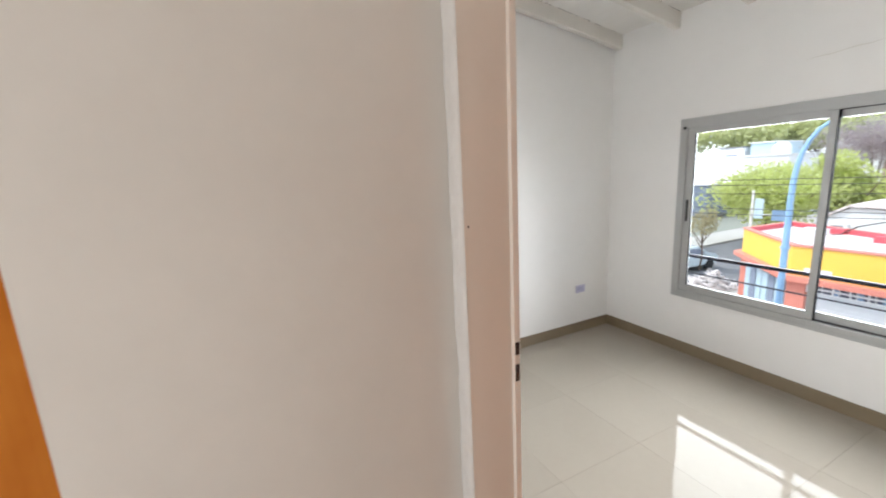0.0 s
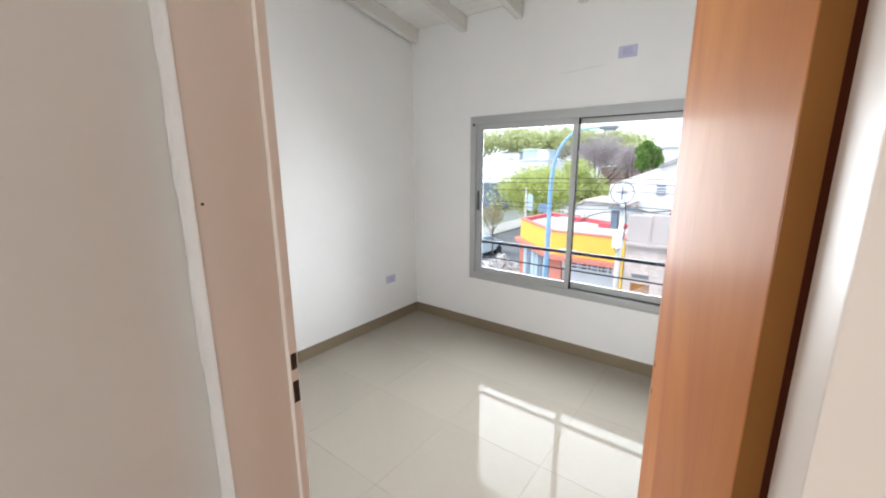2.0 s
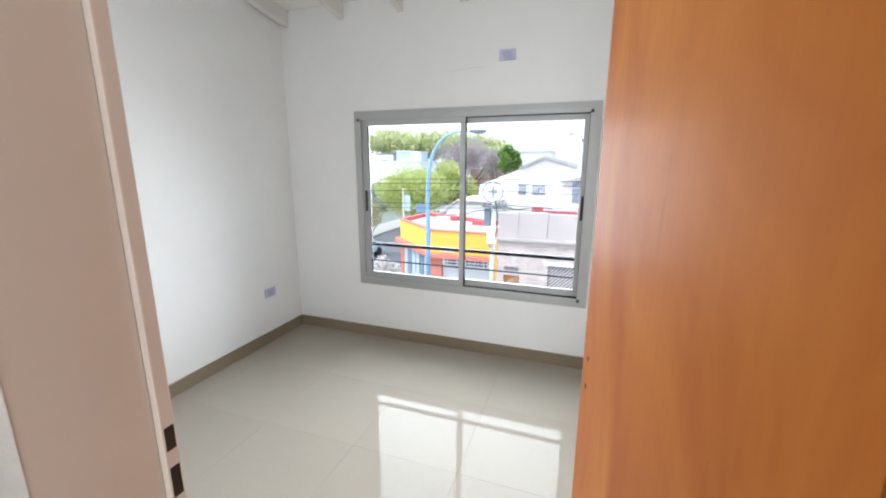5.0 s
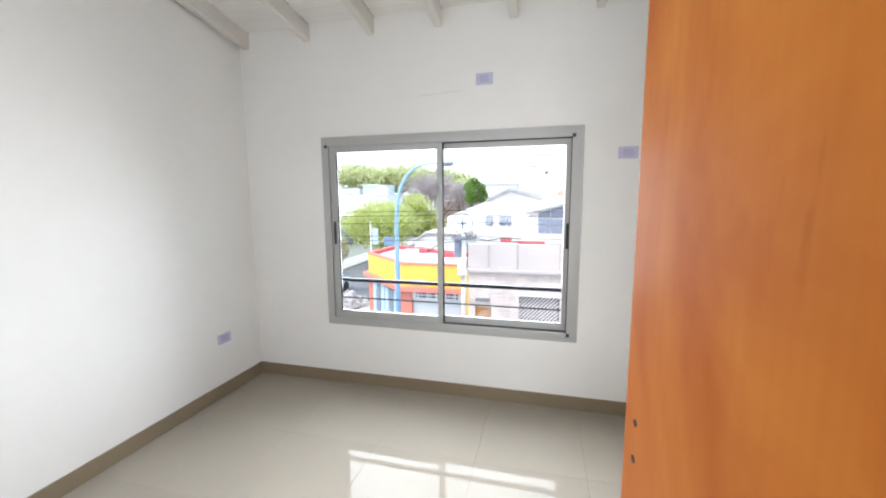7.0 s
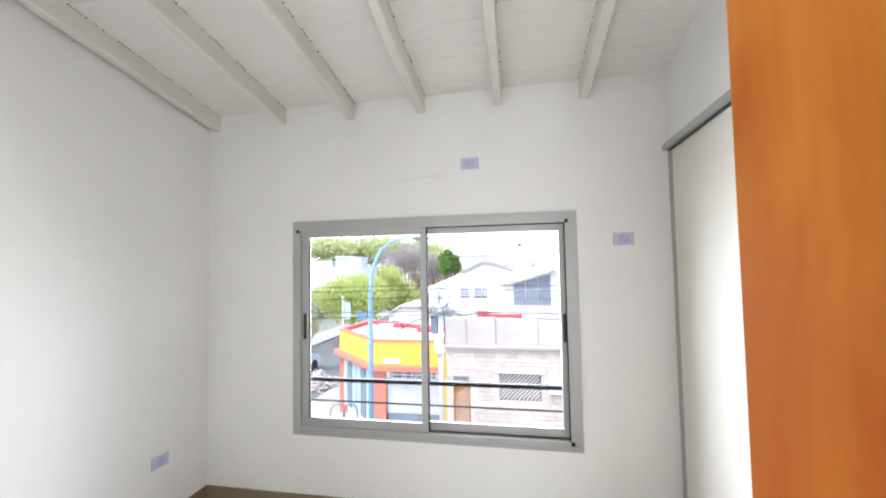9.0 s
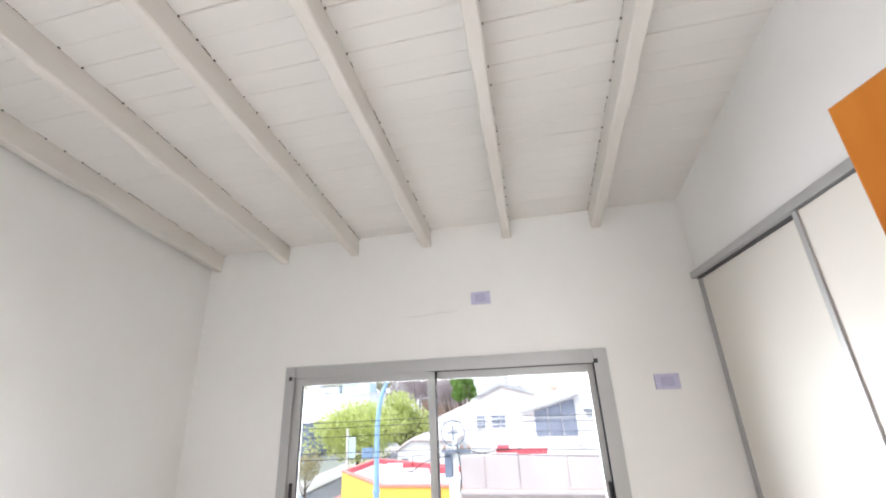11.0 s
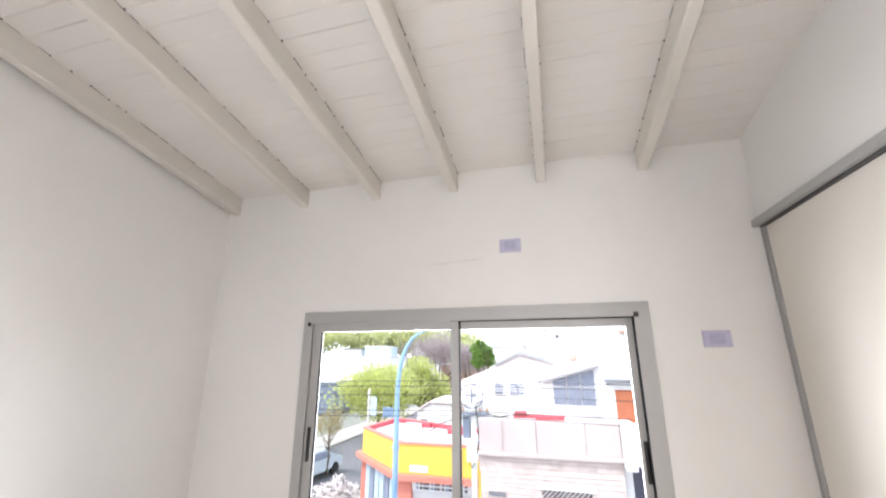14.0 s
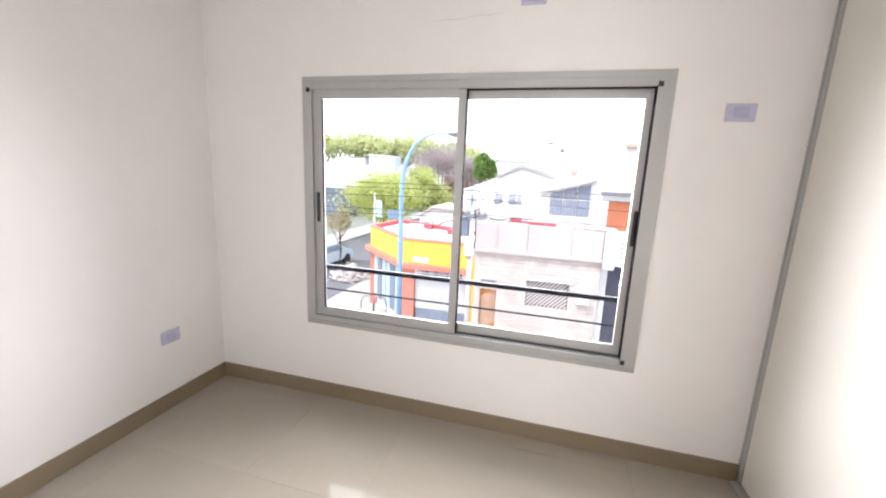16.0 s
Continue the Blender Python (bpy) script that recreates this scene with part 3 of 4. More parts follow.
def crown(name, at, size, count, leaf, mat, parent, seed, lumps=14, label=""):
    """Many small leaf clumps round a few uneven lumps."""
    rng = np.random.default_rng(seed)
    c = rng.normal(size=(lumps, 3))
    c /= np.linalg.norm(c, axis=1)[:, None]
    c = c * rng.uniform(0.25, 0.85, (lumps, 1)) * np.array(size) * 0.72
    r = rng.uniform(0.28, 0.5, lumps)
    which = rng.integers(0, lumps, count)
    d = rng.normal(size=(count, 3))
    d /= np.linalg.norm(d, axis=1)[:, None]
    p = c[which] + d * (r[which] * rng.uniform(0.6, 1.05, count))[:, None] * np.array(size)
    u = rng.normal(size=(count, 3))
    u /= np.linalg.norm(u, axis=1)[:, None]
    w = np.cross(u, rng.normal(size=(count, 3)))
    w /= np.linalg.norm(w, axis=1)[:, None]
    k = leaf * rng.uniform(0.6, 1.4, count)[:, None]
    v = np.stack([p - u * k, p + w * k * 0.55, p + u * k, p - w * k * 0.55], 1).reshape(-1, 3)
    me = bpy.data.meshes.new(name)
    me.from_pydata(v.tolist(), [], np.arange(count * 4).reshape(-1, 4).tolist())
    me.materials.append(mat)
    ob = new(name, me)
    ob.parent = parent
    ob.location = at
    return tagged(ob, label)


def leaf_material(m, share):
    """Lets light through the leaves."""
    n, l = m.node_tree.nodes, m.node_tree.links
    b, out = n["Principled BSDF"], n["Material Output"]
    t = n.new("ShaderNodeBsdfTranslucent")
    l.new(b.inputs["Base Color"].links[0].from_socket, t.inputs["Color"])
    x = n.new("ShaderNodeMixShader")
    x.inputs[0].default_value = share
    l.new(b.outputs[0], x.inputs[1])
    l.new(t.outputs[0], x.inputs[2])
    l.new(x.outputs[0], out.inputs[0])


for key in ("leafy", "leafd", "leaffar", "mauve", "sparse"):
    leaf_material(M[key], 0.65)


def tree(name, at, trunk, height, size, count, leaf, mat, seed, label, lumps=14):
    th = thing(name, at, label, "tree", "street trees")
    rnd = random.Random(seed)
    segs = [tube([(0, 0, 0), (0.1, 0, height * 0.3), (0.0, 0.1, height * 0.62)], [trunk, trunk * 0.8, trunk * 0.6], 8)]
    for k in range(7):
        a = k * math.tau / 7 + rnd.random()
        r = rnd.uniform(0.45, 0.8)
        z0 = height * rnd.uniform(0.42, 0.6)
        segs.append(tube([(0, 0.05, z0), (math.cos(a) * size[0] * r * 0.5, math.sin(a) * size[1] * r * 0.5, z0 + (height - z0) * 0.45), (math.cos(a) * size[0] * r, math.sin(a) * size[1] * r, height + size[2] * 0.3 * r)], [trunk * 0.45, trunk * 0.25, trunk * 0.08], 6))
    part("trunk", merge(*segs), M["bark"], th, local=True, smooth=True)
    crown("crown", (0, 0, height), size, count, leaf, mat, th, seed, lumps)
    return th


solid("ground", boxes((-1500, 4.0, G - 1.2, 1500, 3000, G - 0.15)), M["ground"], "flat town ground reaching the horizon")
solid("road", boxes((-200, 6.6, G - 0.14, 200, 12.0, G - 0.12)), M["asphalt"], "grey asphalt street in front of the house")
solid("side_road", boxes((-13.5, 12.0, G - 0.14, -7.0, 160, G - 0.12)), M["asphalt"], "grey asphalt side street")
solid("pavement", boxes((-200, 4.15, G - 0.14, 200, 6.6, G), bevel=0.02), M["pavement"], "pale concrete pavement below the window")
solid("pavement_far", boxes((-7.0, 12.0, G - 0.14, 60, 14.6, G), (-7.0, 14.6, G - 0.14, -5.3, 60, G), (-5.3, 14.6, G - 0.14, -0.62, 17.6, G)), M["pavement"], "pale concrete pavement round the corner shop")
solid("pavement_side", boxes((-60, 12.0, G - 0.14, -13.5, 14.5, G), (-16.0, 14.5, G - 0.14, -13.5, 160, G)), M["pavement"], "pale pavement along the side street")
solid("house_wall_below", boxes((-6, 4.0, G - 0.1, 8, 4.15, -0.3)), M["extwhite"], "outer wall of the house below the window")

# corner shop, yellow band over orange columns
shop = thing("corner_shop", (-2.6, 14.6, G), "yellow and orange corner shop with a chamfered front", "building")
P = [(-2.75, 14.6), (-0.28, 14.6), (-0.28, 17.4), (-4.85, 19.6), (-5.15, 16.95)]
BZ, PZ = -1.76, -0.95


def inset(points, d):
    n = len(points)
    out = []
    for i in range(n):
        a, b, c = Vector(points[i - 1]), Vector(points[i]), Vector(points[(i + 1) % n])
        n1 = Vector((-(b - a).y, (b - a).x)).normalized()
        n2 = Vector((-(c - b).y, (c - b).x)).normalized()
        out.append(tuple(b + (n1 + n2) * d / (1 + n1.dot(n2))))
    return out


def rim(points, d, z0, z1):
    bm = bmesh.new()
    q = inset(points, d)
    n = len(points)
    for i in range(n):
        j = (i + 1) % n
        ring_pts = [(*points[i], z0), (*points[j], z0), (*points[j], z1), (*points[i], z1), (*q[i], z0), (*q[j], z0), (*q[j], z1), (*q[i], z1)]
        v = [bm.verts.new(p) for p in ring_pts]
        for f in ((0, 1, 2, 3), (5, 4, 7, 6), (3, 2, 6, 7), (1, 0, 4, 5)):
            bm.faces.new([v[k] for k in f])
    return bm


part("wall", prism(inset(P, 0.25), G, BZ), M["extwhite"], shop)
part("parapet", rim(P, 0.128, BZ, PZ), M["yellow"], shop, "yellow painted parapet band")
part("coping", rim(inset(P, -0.03), 0.158, PZ, PZ + 0.05), M["orange"], shop, "orange-red coping")
part("parapet_lining", rim(inset(P, 0.132), 0.03, BZ + 0.4, PZ + 0.054), M["red"], shop)
part("roof", prism(inset(P, 0.165), BZ + 0.02, PZ - 0.11), M["roofwhite"], shop, "pale pinkish flat roof")
PC = [(x if x < -1 else -0.52, y) for x, y in P]
part("canopy", rim(inset(PC, -0.22), 0.45, BZ - 0.16, BZ - 0.004), M["orange"], shop, "orange-red canopy edge")
for (ax, ay), (bx, by) in (((-5.15, 16.95), (-4.85, 16.65)), ((-2.80, 14.62), (-2.36, 14.62)), ((-0.50, 14.62), (-0.30, 14.62))):
    part("column", boxes((min(ax, bx), ay - 0.02, G, max(ax, bx), ay + 0.3, BZ - 0.16)), M["orange"], shop, "orange-red painted column")
part("column_base", boxes((-2.82, 14.58, G, -2.34, 14.599, G + 0.42)), M["yellow"], shop, "yellow painted column base")
part("lower_pane", boxes((-2.30, 14.71, G + 0.25, -0.52, 14.75, G + 0.88)), M["extglass"], shop)
sh = part("shutter", boxes((-2.35, 14.72, G + 0.9, -0.51, 14.76, BZ - 0.45)), M["shutter"], shop, "pale rolled steel shutter with illegible lettering")
for k in range(9):
    part("shutter_slat", boxes((-2.35, 14.712, G + 0.95 + k * 0.125, -0.51, 14.72, G + 1.04 + k * 0.125)), M["shutter"], sh)
part("fascia", boxes((-2.35, 14.64, BZ - 0.45, -0.51, 14.7, BZ - 0.17)), M["extwhite"], shop)
for r in range(2):
    for k in range(14):
        part("lettering_bar", boxes((-2.22 + k * 0.115, 14.632, BZ - 0.29 - r * 0.12, -2.15 + k * 0.115 + 0.02 * (k % 3), 14.64, BZ - 0.22 - r * 0.12)), M["garage"] if k % 4 else M["signblue"], shop)
part("sign_plate", boxes((-2.42, 14.575, -1.70, -1.84, 14.598, -1.52)), M["signwhite"], shop, "small white sign plate")
# glazing on the chamfer
cu = Vector((2.75, -2.7)).normalized()
for k in range(6):
    a = Vector((-4.8, 16.61)) + cu * (0.05 + k * 0.43)
    b = a + cu * 0.36
    nrm = Vector((-cu.y, cu.x)) * -0.03
    bm = prism([(a.x - nrm.x, a.y - nrm.y), (a.x + nrm.x, a.y + nrm.y), (b.x + nrm.x, b.y + nrm.y), (b.x - nrm.x, b.y - nrm.y)][::-1], G + 0.5, BZ - 0.3)
    part("shop_pane", bm, M["extglass"] if k % 3 == 1 else M["signpale"], shop)
part("roof_curb", boxes((-3.9, 18.3, PZ - 0.22, -2.9, 18.5, PZ + 0.06)), M["red"], shop, "low red roof curb")
part("roof_curb", boxes((-1.9, 17.2, PZ - 0.22, -0.95, 17.4, PZ + 0.08)), M["red"], shop, "low red roof curb")
ac = part("air_conditioner", boxes((-3.75, 17.7, PZ - 0.22, -3.15, 18.0, PZ + 0.10), bevel=0.02), M["extwhite"], shop)
part("fan_grille", boxes((-3.66, 17.69, PZ - 0.16, -3.36, 17.698, PZ + 0.05)), M["shutter"], ac)

# small white building behind the shop
sb = thing("outbuilding", (-3.7, 22.0, G), "small white outbuilding with a low pitched roof behind the shop", "building")
part("wall", extrude_xz([(-4.7, G), (-1.9, G), (-1.9, -0.62), (-4.0, -0.55), (-4.7, -0.95)], 22, 25), M["extwhite"], sb)
part("roof", extrude_xz([(-4.85, -1.02), (-4.0, -0.50), (-1.8, -0.57), (-1.8, -0.48), (-4.0, -0.41), (-4.85, -0.93)], 21.85, 25.1), M["roofwhite"], sb)
ve = part("vent_box", boxes((-4.55, 21.8, -1.75, -3.95, 21.99, -1.15), bevel=0.02), M["extwhite"], sb)
part("vent_grille", boxes((-4.45, 21.78, -1.62, -4.08, 21.799, -1.24)), M["greyroof"], ve)

# stone-faced house
hs = thing("stone_house", (1.5, 14.6, G), "low house faced with pinkish stone under a plain parapet", "building")
SX0, SX1, SY = -0.26, 3.68, 14.6
DX0, DX1, DZ = -0.02, 0.55, -2.36
GX0, GX1, GZ0, GZ1 = 1.49, 2.82, -2.79, -1.90
part("wall", boxes((SX0, SY, G, DX0, SY + 0.3, -1.10), (DX0, SY, DZ, DX1, SY + 0.3, -1.10), (DX1, SY, G, GX0, SY + 0.3, -1.10),
                   (GX0, SY, G, GX1, SY + 0.3, GZ0), (GX0, SY, GZ1, GX1, SY + 0.3, -1.10), (GX1, SY, G, SX1, SY + 0.3, -1.10)), M["stone"], hs)
bm = bmesh.new()
rnd = random.Random(7)
zz = G + 0.02
while zz < -1.18:
    h = rnd.uniform(0.10, 0.17)
    xx = SX0
    while xx < SX1 - 0.05:
        w = min(rnd.uniform(0.18, 0.45), SX1 - xx)
        inside = (xx + w > DX0 - 0.05 and xx < DX1 + 0.05 and zz < DZ + 0.05) or (xx + w > GX0 - 0.05 and xx < GX1 + 0.05 and GZ0 - 0.05 - h < zz < GZ1 + 0.05)
        if not inside:
            box(bm, xx + 0.006, SY - rnd.uniform(0.008, 0.035), zz + 0.006, xx + w - 0.006, SY + 0.01, min(zz + h, -1.105) - 0.006)
        xx += w
    zz += h
st = part("stone_facing", bm, M["stone"], hs, "pinkish split stone facing", kind="stuff")
part("cornice", boxes((SX0, SY - 0.16, -1.10, SX1 + 0.02, SY + 0.32, -1.0), (SX0, SY - 0.10, -1.15, SX1, SY, -1.102), bevel=0.02), M["render"], hs)
for a, b, o in ((SX0, 0.44, 0.02), (0.50, 1.42, 0.06), (1.423, 2.78, 0.02), (2.783, 3.68, 0.045)):
    part("parapet_panel", boxes((a, SY - o, -1.0, b, SY + 0.22, -0.14 if o < 0.04 else -0.10), bevel=0.035), M["render"], hs)
part("parapet_back", boxes((SX0, SY + 0.0, -1.0, SX1, SY + 0.21, -0.20)), M["render"], hs)
part("roof", boxes((SX0, SY + 0.26, -1.2, SX1, SY + 9, -1.05)), M["roofwhite"], hs)
part("roof_ridge", boxes((0.55, SY + 2.5, -1.05, 2.3, SY + 2.7, -0.31), (0.6, SY + 2.4, -0.31, 1.0, SY + 2.8, -0.20), bevel=0.01), M["red"], hs, "low red roof edge")
dr = part("street_door", boxes((DX0, SY + 0.12, G, DX1, SY + 0.17, DZ)), M["doororange"], hs, "orange wooden street door with slanting slats")
for k in range(14):
    z = DZ - 0.03 - k * 0.085
    part("door_slat", extrude_xz([(DX0 + 0.03, z - 0.34), (DX1 - 0.03, z), (DX1 - 0.03, z + 0.024), (DX0 + 0.03, z - 0.316)], SY + 0.105, SY + 0.12), M["slat"], dr, "pale slanting slat")
part("vent", boxes((DX0 + 0.02, SY - 0.06, DZ + 0.2, DX1 - 0.05, SY - 0.036, DZ + 0.32)), M["greyroof"], hs)
gt = part("window_grille", boxes((GX0, SY + 0.14, GZ0, GX1, SY + 0.17, GZ1)), M["grille"], hs, "window behind a grille of slanting pale slats")
GH = GZ1 - GZ0
k = GX0 - GH
while k < GX1:
    a0, a1 = max(k, GX0), min(k + GH, GX1)
    if a1 > a0 + 0.06:
        z0_, z1_ = GZ0 + (a0 - k), GZ0 + (a1 - k)
        part("grille_slat", extrude_xz([(a0, z0_), (a1, z1_), (a1 - 0.065, z1_), (a0, z0_ + 0.065)], SY + 0.09, SY + 0.11), M["slat"], gt)
    k += 0.125
part("lintel", boxes((GX0 - 0.12, SY - 0.05, GZ1 + 0.0, GX1 + 0.12, SY - 0.036, GZ1 + 0.14), bevel=0.005), M["signwhite"], hs)
part("wall_unit", boxes((GX1 + 0.22, SY - 0.25, -2.45, GX1 + 0.6, SY - 0.037, -2.12), bevel=0.015), M["extwhite"], hs, "white air conditioner on the stone wall")

# white house on the other side
wh = thing("white_house", (6, 15, G), "tall white house with a balcony over a dark garage door", "building")
part("wall", boxes((3.72, 14.9, -1.2, 9.0, 15.2, -0.16), (3.5, 14.9, 0.74, 9.0, 15.2, 4.6), (6.3, 14.9, -0.16, 9.0, 15.2, 0.74), (3.72, 14.9, G, 3.93, 15.2, -1.2), (6.1, 14.9, G, 9.0, 15.2, -1.2)), M["extwhite"], wh)
part("recess", boxes((3.75, 15.1, -0.4, 6.3, 15.18, 0.8)), M["brick"], wh, "orange brick recess")
part("garage_door", boxes((3.93, 14.95, G, 6.1, 15.0, -1.2)), M["garage"], wh, "dark garage door")
part("balcony", boxes((4.02, 14.5, -1.18, 6.0, 14.89, -0.16), bevel=0.02), M["extwhite"], wh)
for k in range(5):
    part("balcony_slot", boxes((4.15, 14.49, -0.9 + k * 0.14, 4.5, 14.499, -0.87 + k * 0.14)), M["greyroof"], wh)
part("pier", boxes((3.70, 14.2, -1.25, 4.0, 14.89, -0.05), bevel=0.08), M["extwhite"], wh, "rounded white pier")
part("ledge", boxes((3.45, 14.5, 0.95, 9.0, 14.89, 1.03), bevel=0.01), M["greyroof"], wh)
part("upper_ledge", boxes((4.0, 14.6, 2.33, 9.0, 14.89, 2.42)), M["brown"], wh)
for k in range(5):
    part("upper_window", boxes((3.62 + k * 0.42, 14.87, 3.2, 3.8 + k * 0.42, 14.898, 3.5)), M["shutter"], wh)

# gabled white house behind
gb = thing("gabled_house", (0, 24, G), "white rendered house with a low gable and grey verge", "building")
part("wall", extrude_xz([(-3.6, G), (3.6, G), (3.6, 0.35), (2.1, 1.36), (0.38, 1.84), (-1.0, 1.20), (-3.3, 0.30)], 24, 32), M["extwhite"], gb)
part("verge", extrude_xz([(2.1, 1.30), (2.16, 1.52), (0.38, 1.98), (-1.0, 1.32), (-1.0, 1.22), (0.38, 1.82)], 23.75, 23.99), M["verge"], gb)
part("soffit", extrude_xz([(2.0, 1.22), (2.06, 1.30), (0.38, 1.80), (-0.9, 1.22), (-0.9, 1.17), (0.38, 1.72)], 23.86, 23.985), M["render"], gb)
for a, b in ((-1.02, -0.60), (-0.24, 0.16), (0.22, 0.46)):
    w = part("window", boxes((a, 23.93, -0.18, b, 23.97, 0.34)), M["extglass"], gb)
    for zb in (-0.05, 0.08, 0.21):
        part("window_bar", boxes((a, 23.9, zb - 0.018, b, 23.929, zb + 0.018)), M["extwhite"], w)
part("downpipe", tube([(1.75, 23.9, -2), (1.75, 23.9, 1.0)], 0.06), M["render"], gb)
part("meter_box", boxes((1.35, 23.8, -0.05, 1.65, 23.98, 0.25)), M["shutter"], gb)
sr = thing("glazed_annex", (2.8, 21, G), "white annex with large dark panes under a sloping roof", "building")
part("wall", extrude_xz([(1.5, G), (8.0, G), (8.0, 1.05), (3.9, 1.32), (1.5, 0.60)], 21.1, 26), M["extwhite"], sr)
for a, b in ((1.98, 2.53), (2.57, 3.12), (3.16, 3.72)):
    part("pane", boxes((a, 21.04, -0.34, b, 21.09, 0.36)), M["extglass"], sr)
    part("top_pane", extrude_xz([(a, 0.43), (b, 0.43), (b, 0.62 + (b - 1.85) * 0.27), (a, 0.62 + (a - 1.85) * 0.27)], 21.04, 21.09), M["extglass"], sr)
part("roof_edge", extrude_xz([(1.35, 0.55), (3.95, 1.27), (3.95, 1.36), (1.35, 0.66)], 20.8, 21.09), M["verge"], sr)
part("sill", boxes((1.7, 20.95, -0.62, 3.85, 21.09, -0.54)), M["extwhite"], sr)
part("chimney_stack", boxes((2.8, 23.4, -1.0, 3.3, 23.8, 1.47)), M["extwhite"], gb)
ch = thing("chimney_pot", (3.05, 23.6, 1.47), "small terracotta chimney pot", "chimney pot")
part("pot", tube([(0, 0, 0.0), (0, 0, 0.22), (0, 0, 0.3)], [0.13, 0.2, 0.12], 10), M["brown"], ch, local=True, smooth=True)

# street lamp, utility pole, signs, cables
lamp = thing("street_lamp", (-2.27, 13.0, G), "tall light blue street lamp with a curved arm", "street lamp")
arc = [(0, 4.75), (0.01, 5.2), (0.05, 5.6), (0.12, 5.93), (0.24, 6.22), (0.40, 6.46), (0.62, 6.63), (0.88, 6.73), (1.15, 6.76), (1.42, 6.76)]
part("pole", tube([(0, 0, 0), (0, 0, 3.6)] + [(x, 0, z) for x, z in arc], [0.09, 0.075, 0.067, 0.063, 0.059, 0.055, 0.05, 0.045, 0.039, 0.033, 0.028, 0.024], 12), M["bluepole"], lamp, local=True, smooth=True)
part("collar", tube([(0, 0, 3.55), (0, 0, 3.62)], 0.098, 12), M["bluepole"], lamp, local=True)
lh = part("lantern", boxes((1.38, -0.09, 6.70, 1.86, 0.09, 6.79), bevel=0.03), M["greyroof"], lamp, local=True)
part("lens", boxes((1.5, -0.06, 6.665, 1.8, 0.06, 6.70), bevel=0.012), M["extglass"], lh, local=True)
pole = thing("utility_pole", (-0.06, 12.8, G), "white utility pole carrying cables and boxes", "utility pole")
part("pole", tube([(0, 0, 0), (0, 0, 5.3)], [0.085, 0.068], 12), M["whitepole"], pole, local=True, smooth=True)
part("yellow_pipe", tube([(0.125, 0, 0), (0.125, 0, 3.2)], 0.032, 8), M["yellow"], pole, local=True)
part("junction_box", boxes((-0.13, -0.30, 3.45, 0.13, -0.09, 3.95), bevel=0.02), M["extwhite"], pole, local=True)
part("transformer_box", boxes((-0.27, -0.10, 3.95, -0.09, 0.10, 4.48), bevel=0.02), M["greyblue"], pole, local=True)
part("crossarm", boxes((-0.33, -0.16, 4.52, 0.42, -0.10, 4.58)), M["greyblue"], pole, local=True)
R = 0.30
part("cable_coil", tube([(R * math.sin(a), -0.2, 4.98 + R * math.cos(a)) for a in [k * math.tau / 28 for k in range(29)]], 0.017, 6, caps=False), M["greyblue"], pole, local=True)
part("coil_bracket", boxes((-0.16, -0.21, 4.96, 0.16, -0.19, 5.0), (-0.02, -0.21, 4.8, 0.02, -0.19, 5.16)), M["greyblue"], pole, local=True)
for name, pts in (("service_cable", [(-0.1, -0.22, 4.45), (-0.45, -0.2, 4.42), (-0.85, -0.1, 4.28), (-1.25, 0.3, 4.02), (-1.7, 1.2, 3.86)]),
                  ("looped_cable", [(0.1, -0.22, 4.75), (0.16, -0.24, 4.3), (0.17, -0.25, 3.9), (0.1, -0.28, 3.5), (0.0, -0.3, 3.32), (-0.1, -0.28, 3.5), (-0.13, -0.25, 3.9)]),
                  ("side_cable", [(0.42, -0.13, 4.55), (0.7, -0.1, 4.48), (1.1, 0.2, 4.52), (1.6, 1.6, 4.36)])):
    part(name, tube(pts, 0.014, 6), M["cable"], pole, local=True)
for kx in (-0.25, 0.2, 0.38):
    part("insulator", tube([(kx, -0.13, 4.58), (kx, -0.13, 4.66), (kx, -0.13, 4.70)], [0.03, 0.04, 0.02], 8), M["brown"], pole, local=True)
for k, (z, sag) in enumerate(((5.36, 0.10), (5.24, 0.12), (5.02, 0.15), (4.62, 0.12), (4.5, 0.2))):
    y = 12.7 - 0.12 * (k % 2)
    pts = [(x, y, G + z - sag * (1 - ((x - 10 if x > 0 else x + 10) / 10) ** 2)) for x in [-20 + j * 1.25 for j in range(33)]]
    tagged(new("overhead_cable", mesh("overhead_cable", tube(pts, 0.0085, 5), M["cable"])), "thin black overhead cable along the street", "cable", "overhead cables")
rl = thing("rooftop_lamp", (2.27, 21.6, 0.95), "small dark lamp on a thin white mast above the annex", "outdoor lamp")
part("mast", tube([(0, 0, 0), (0, 0, 2.0)], 0.02, 6), M["extwhite"], rl, local=True)
part("arm", tube([(0.0, 0, 1.97), (-0.62, 0, 1.99)], 0.016, 6), M["greyroof"], rl, local=True)
part("lamp_head", boxes((-0.64, -0.08, 1.93, -0.42, 0.08, 1.985), bevel=0.01), M["grille"], rl, local=True)
part("control_box", boxes((-0.04, -0.06, 1.58, 0.13, 0.06, 1.74), bevel=0.01), M["grille"], rl, local=True)
for k, bx in enumerate((-4.6, -4.1)):
    tagged(new("bicycle_hoop", mesh("bicycle_hoop", tube([(bx, 15.0, G), (bx, 15.0, G + 0.75), (bx + 0.1, 15.05, G + 0.95), (bx + 0.35, 15.15, G + 0.95), (bx + 0.45, 15.2, G + 0.75), (bx + 0.45, 15.2, G)], 0.022, 8), M["greyroof"], True)), "bent grey steel bicycle hoop on the pale pavement", "bicycle stand", "bicycle hoops")
sg = thing("street_sign", (-6.65, 20.5, G), "white post with white and blue street signs", "street sign")
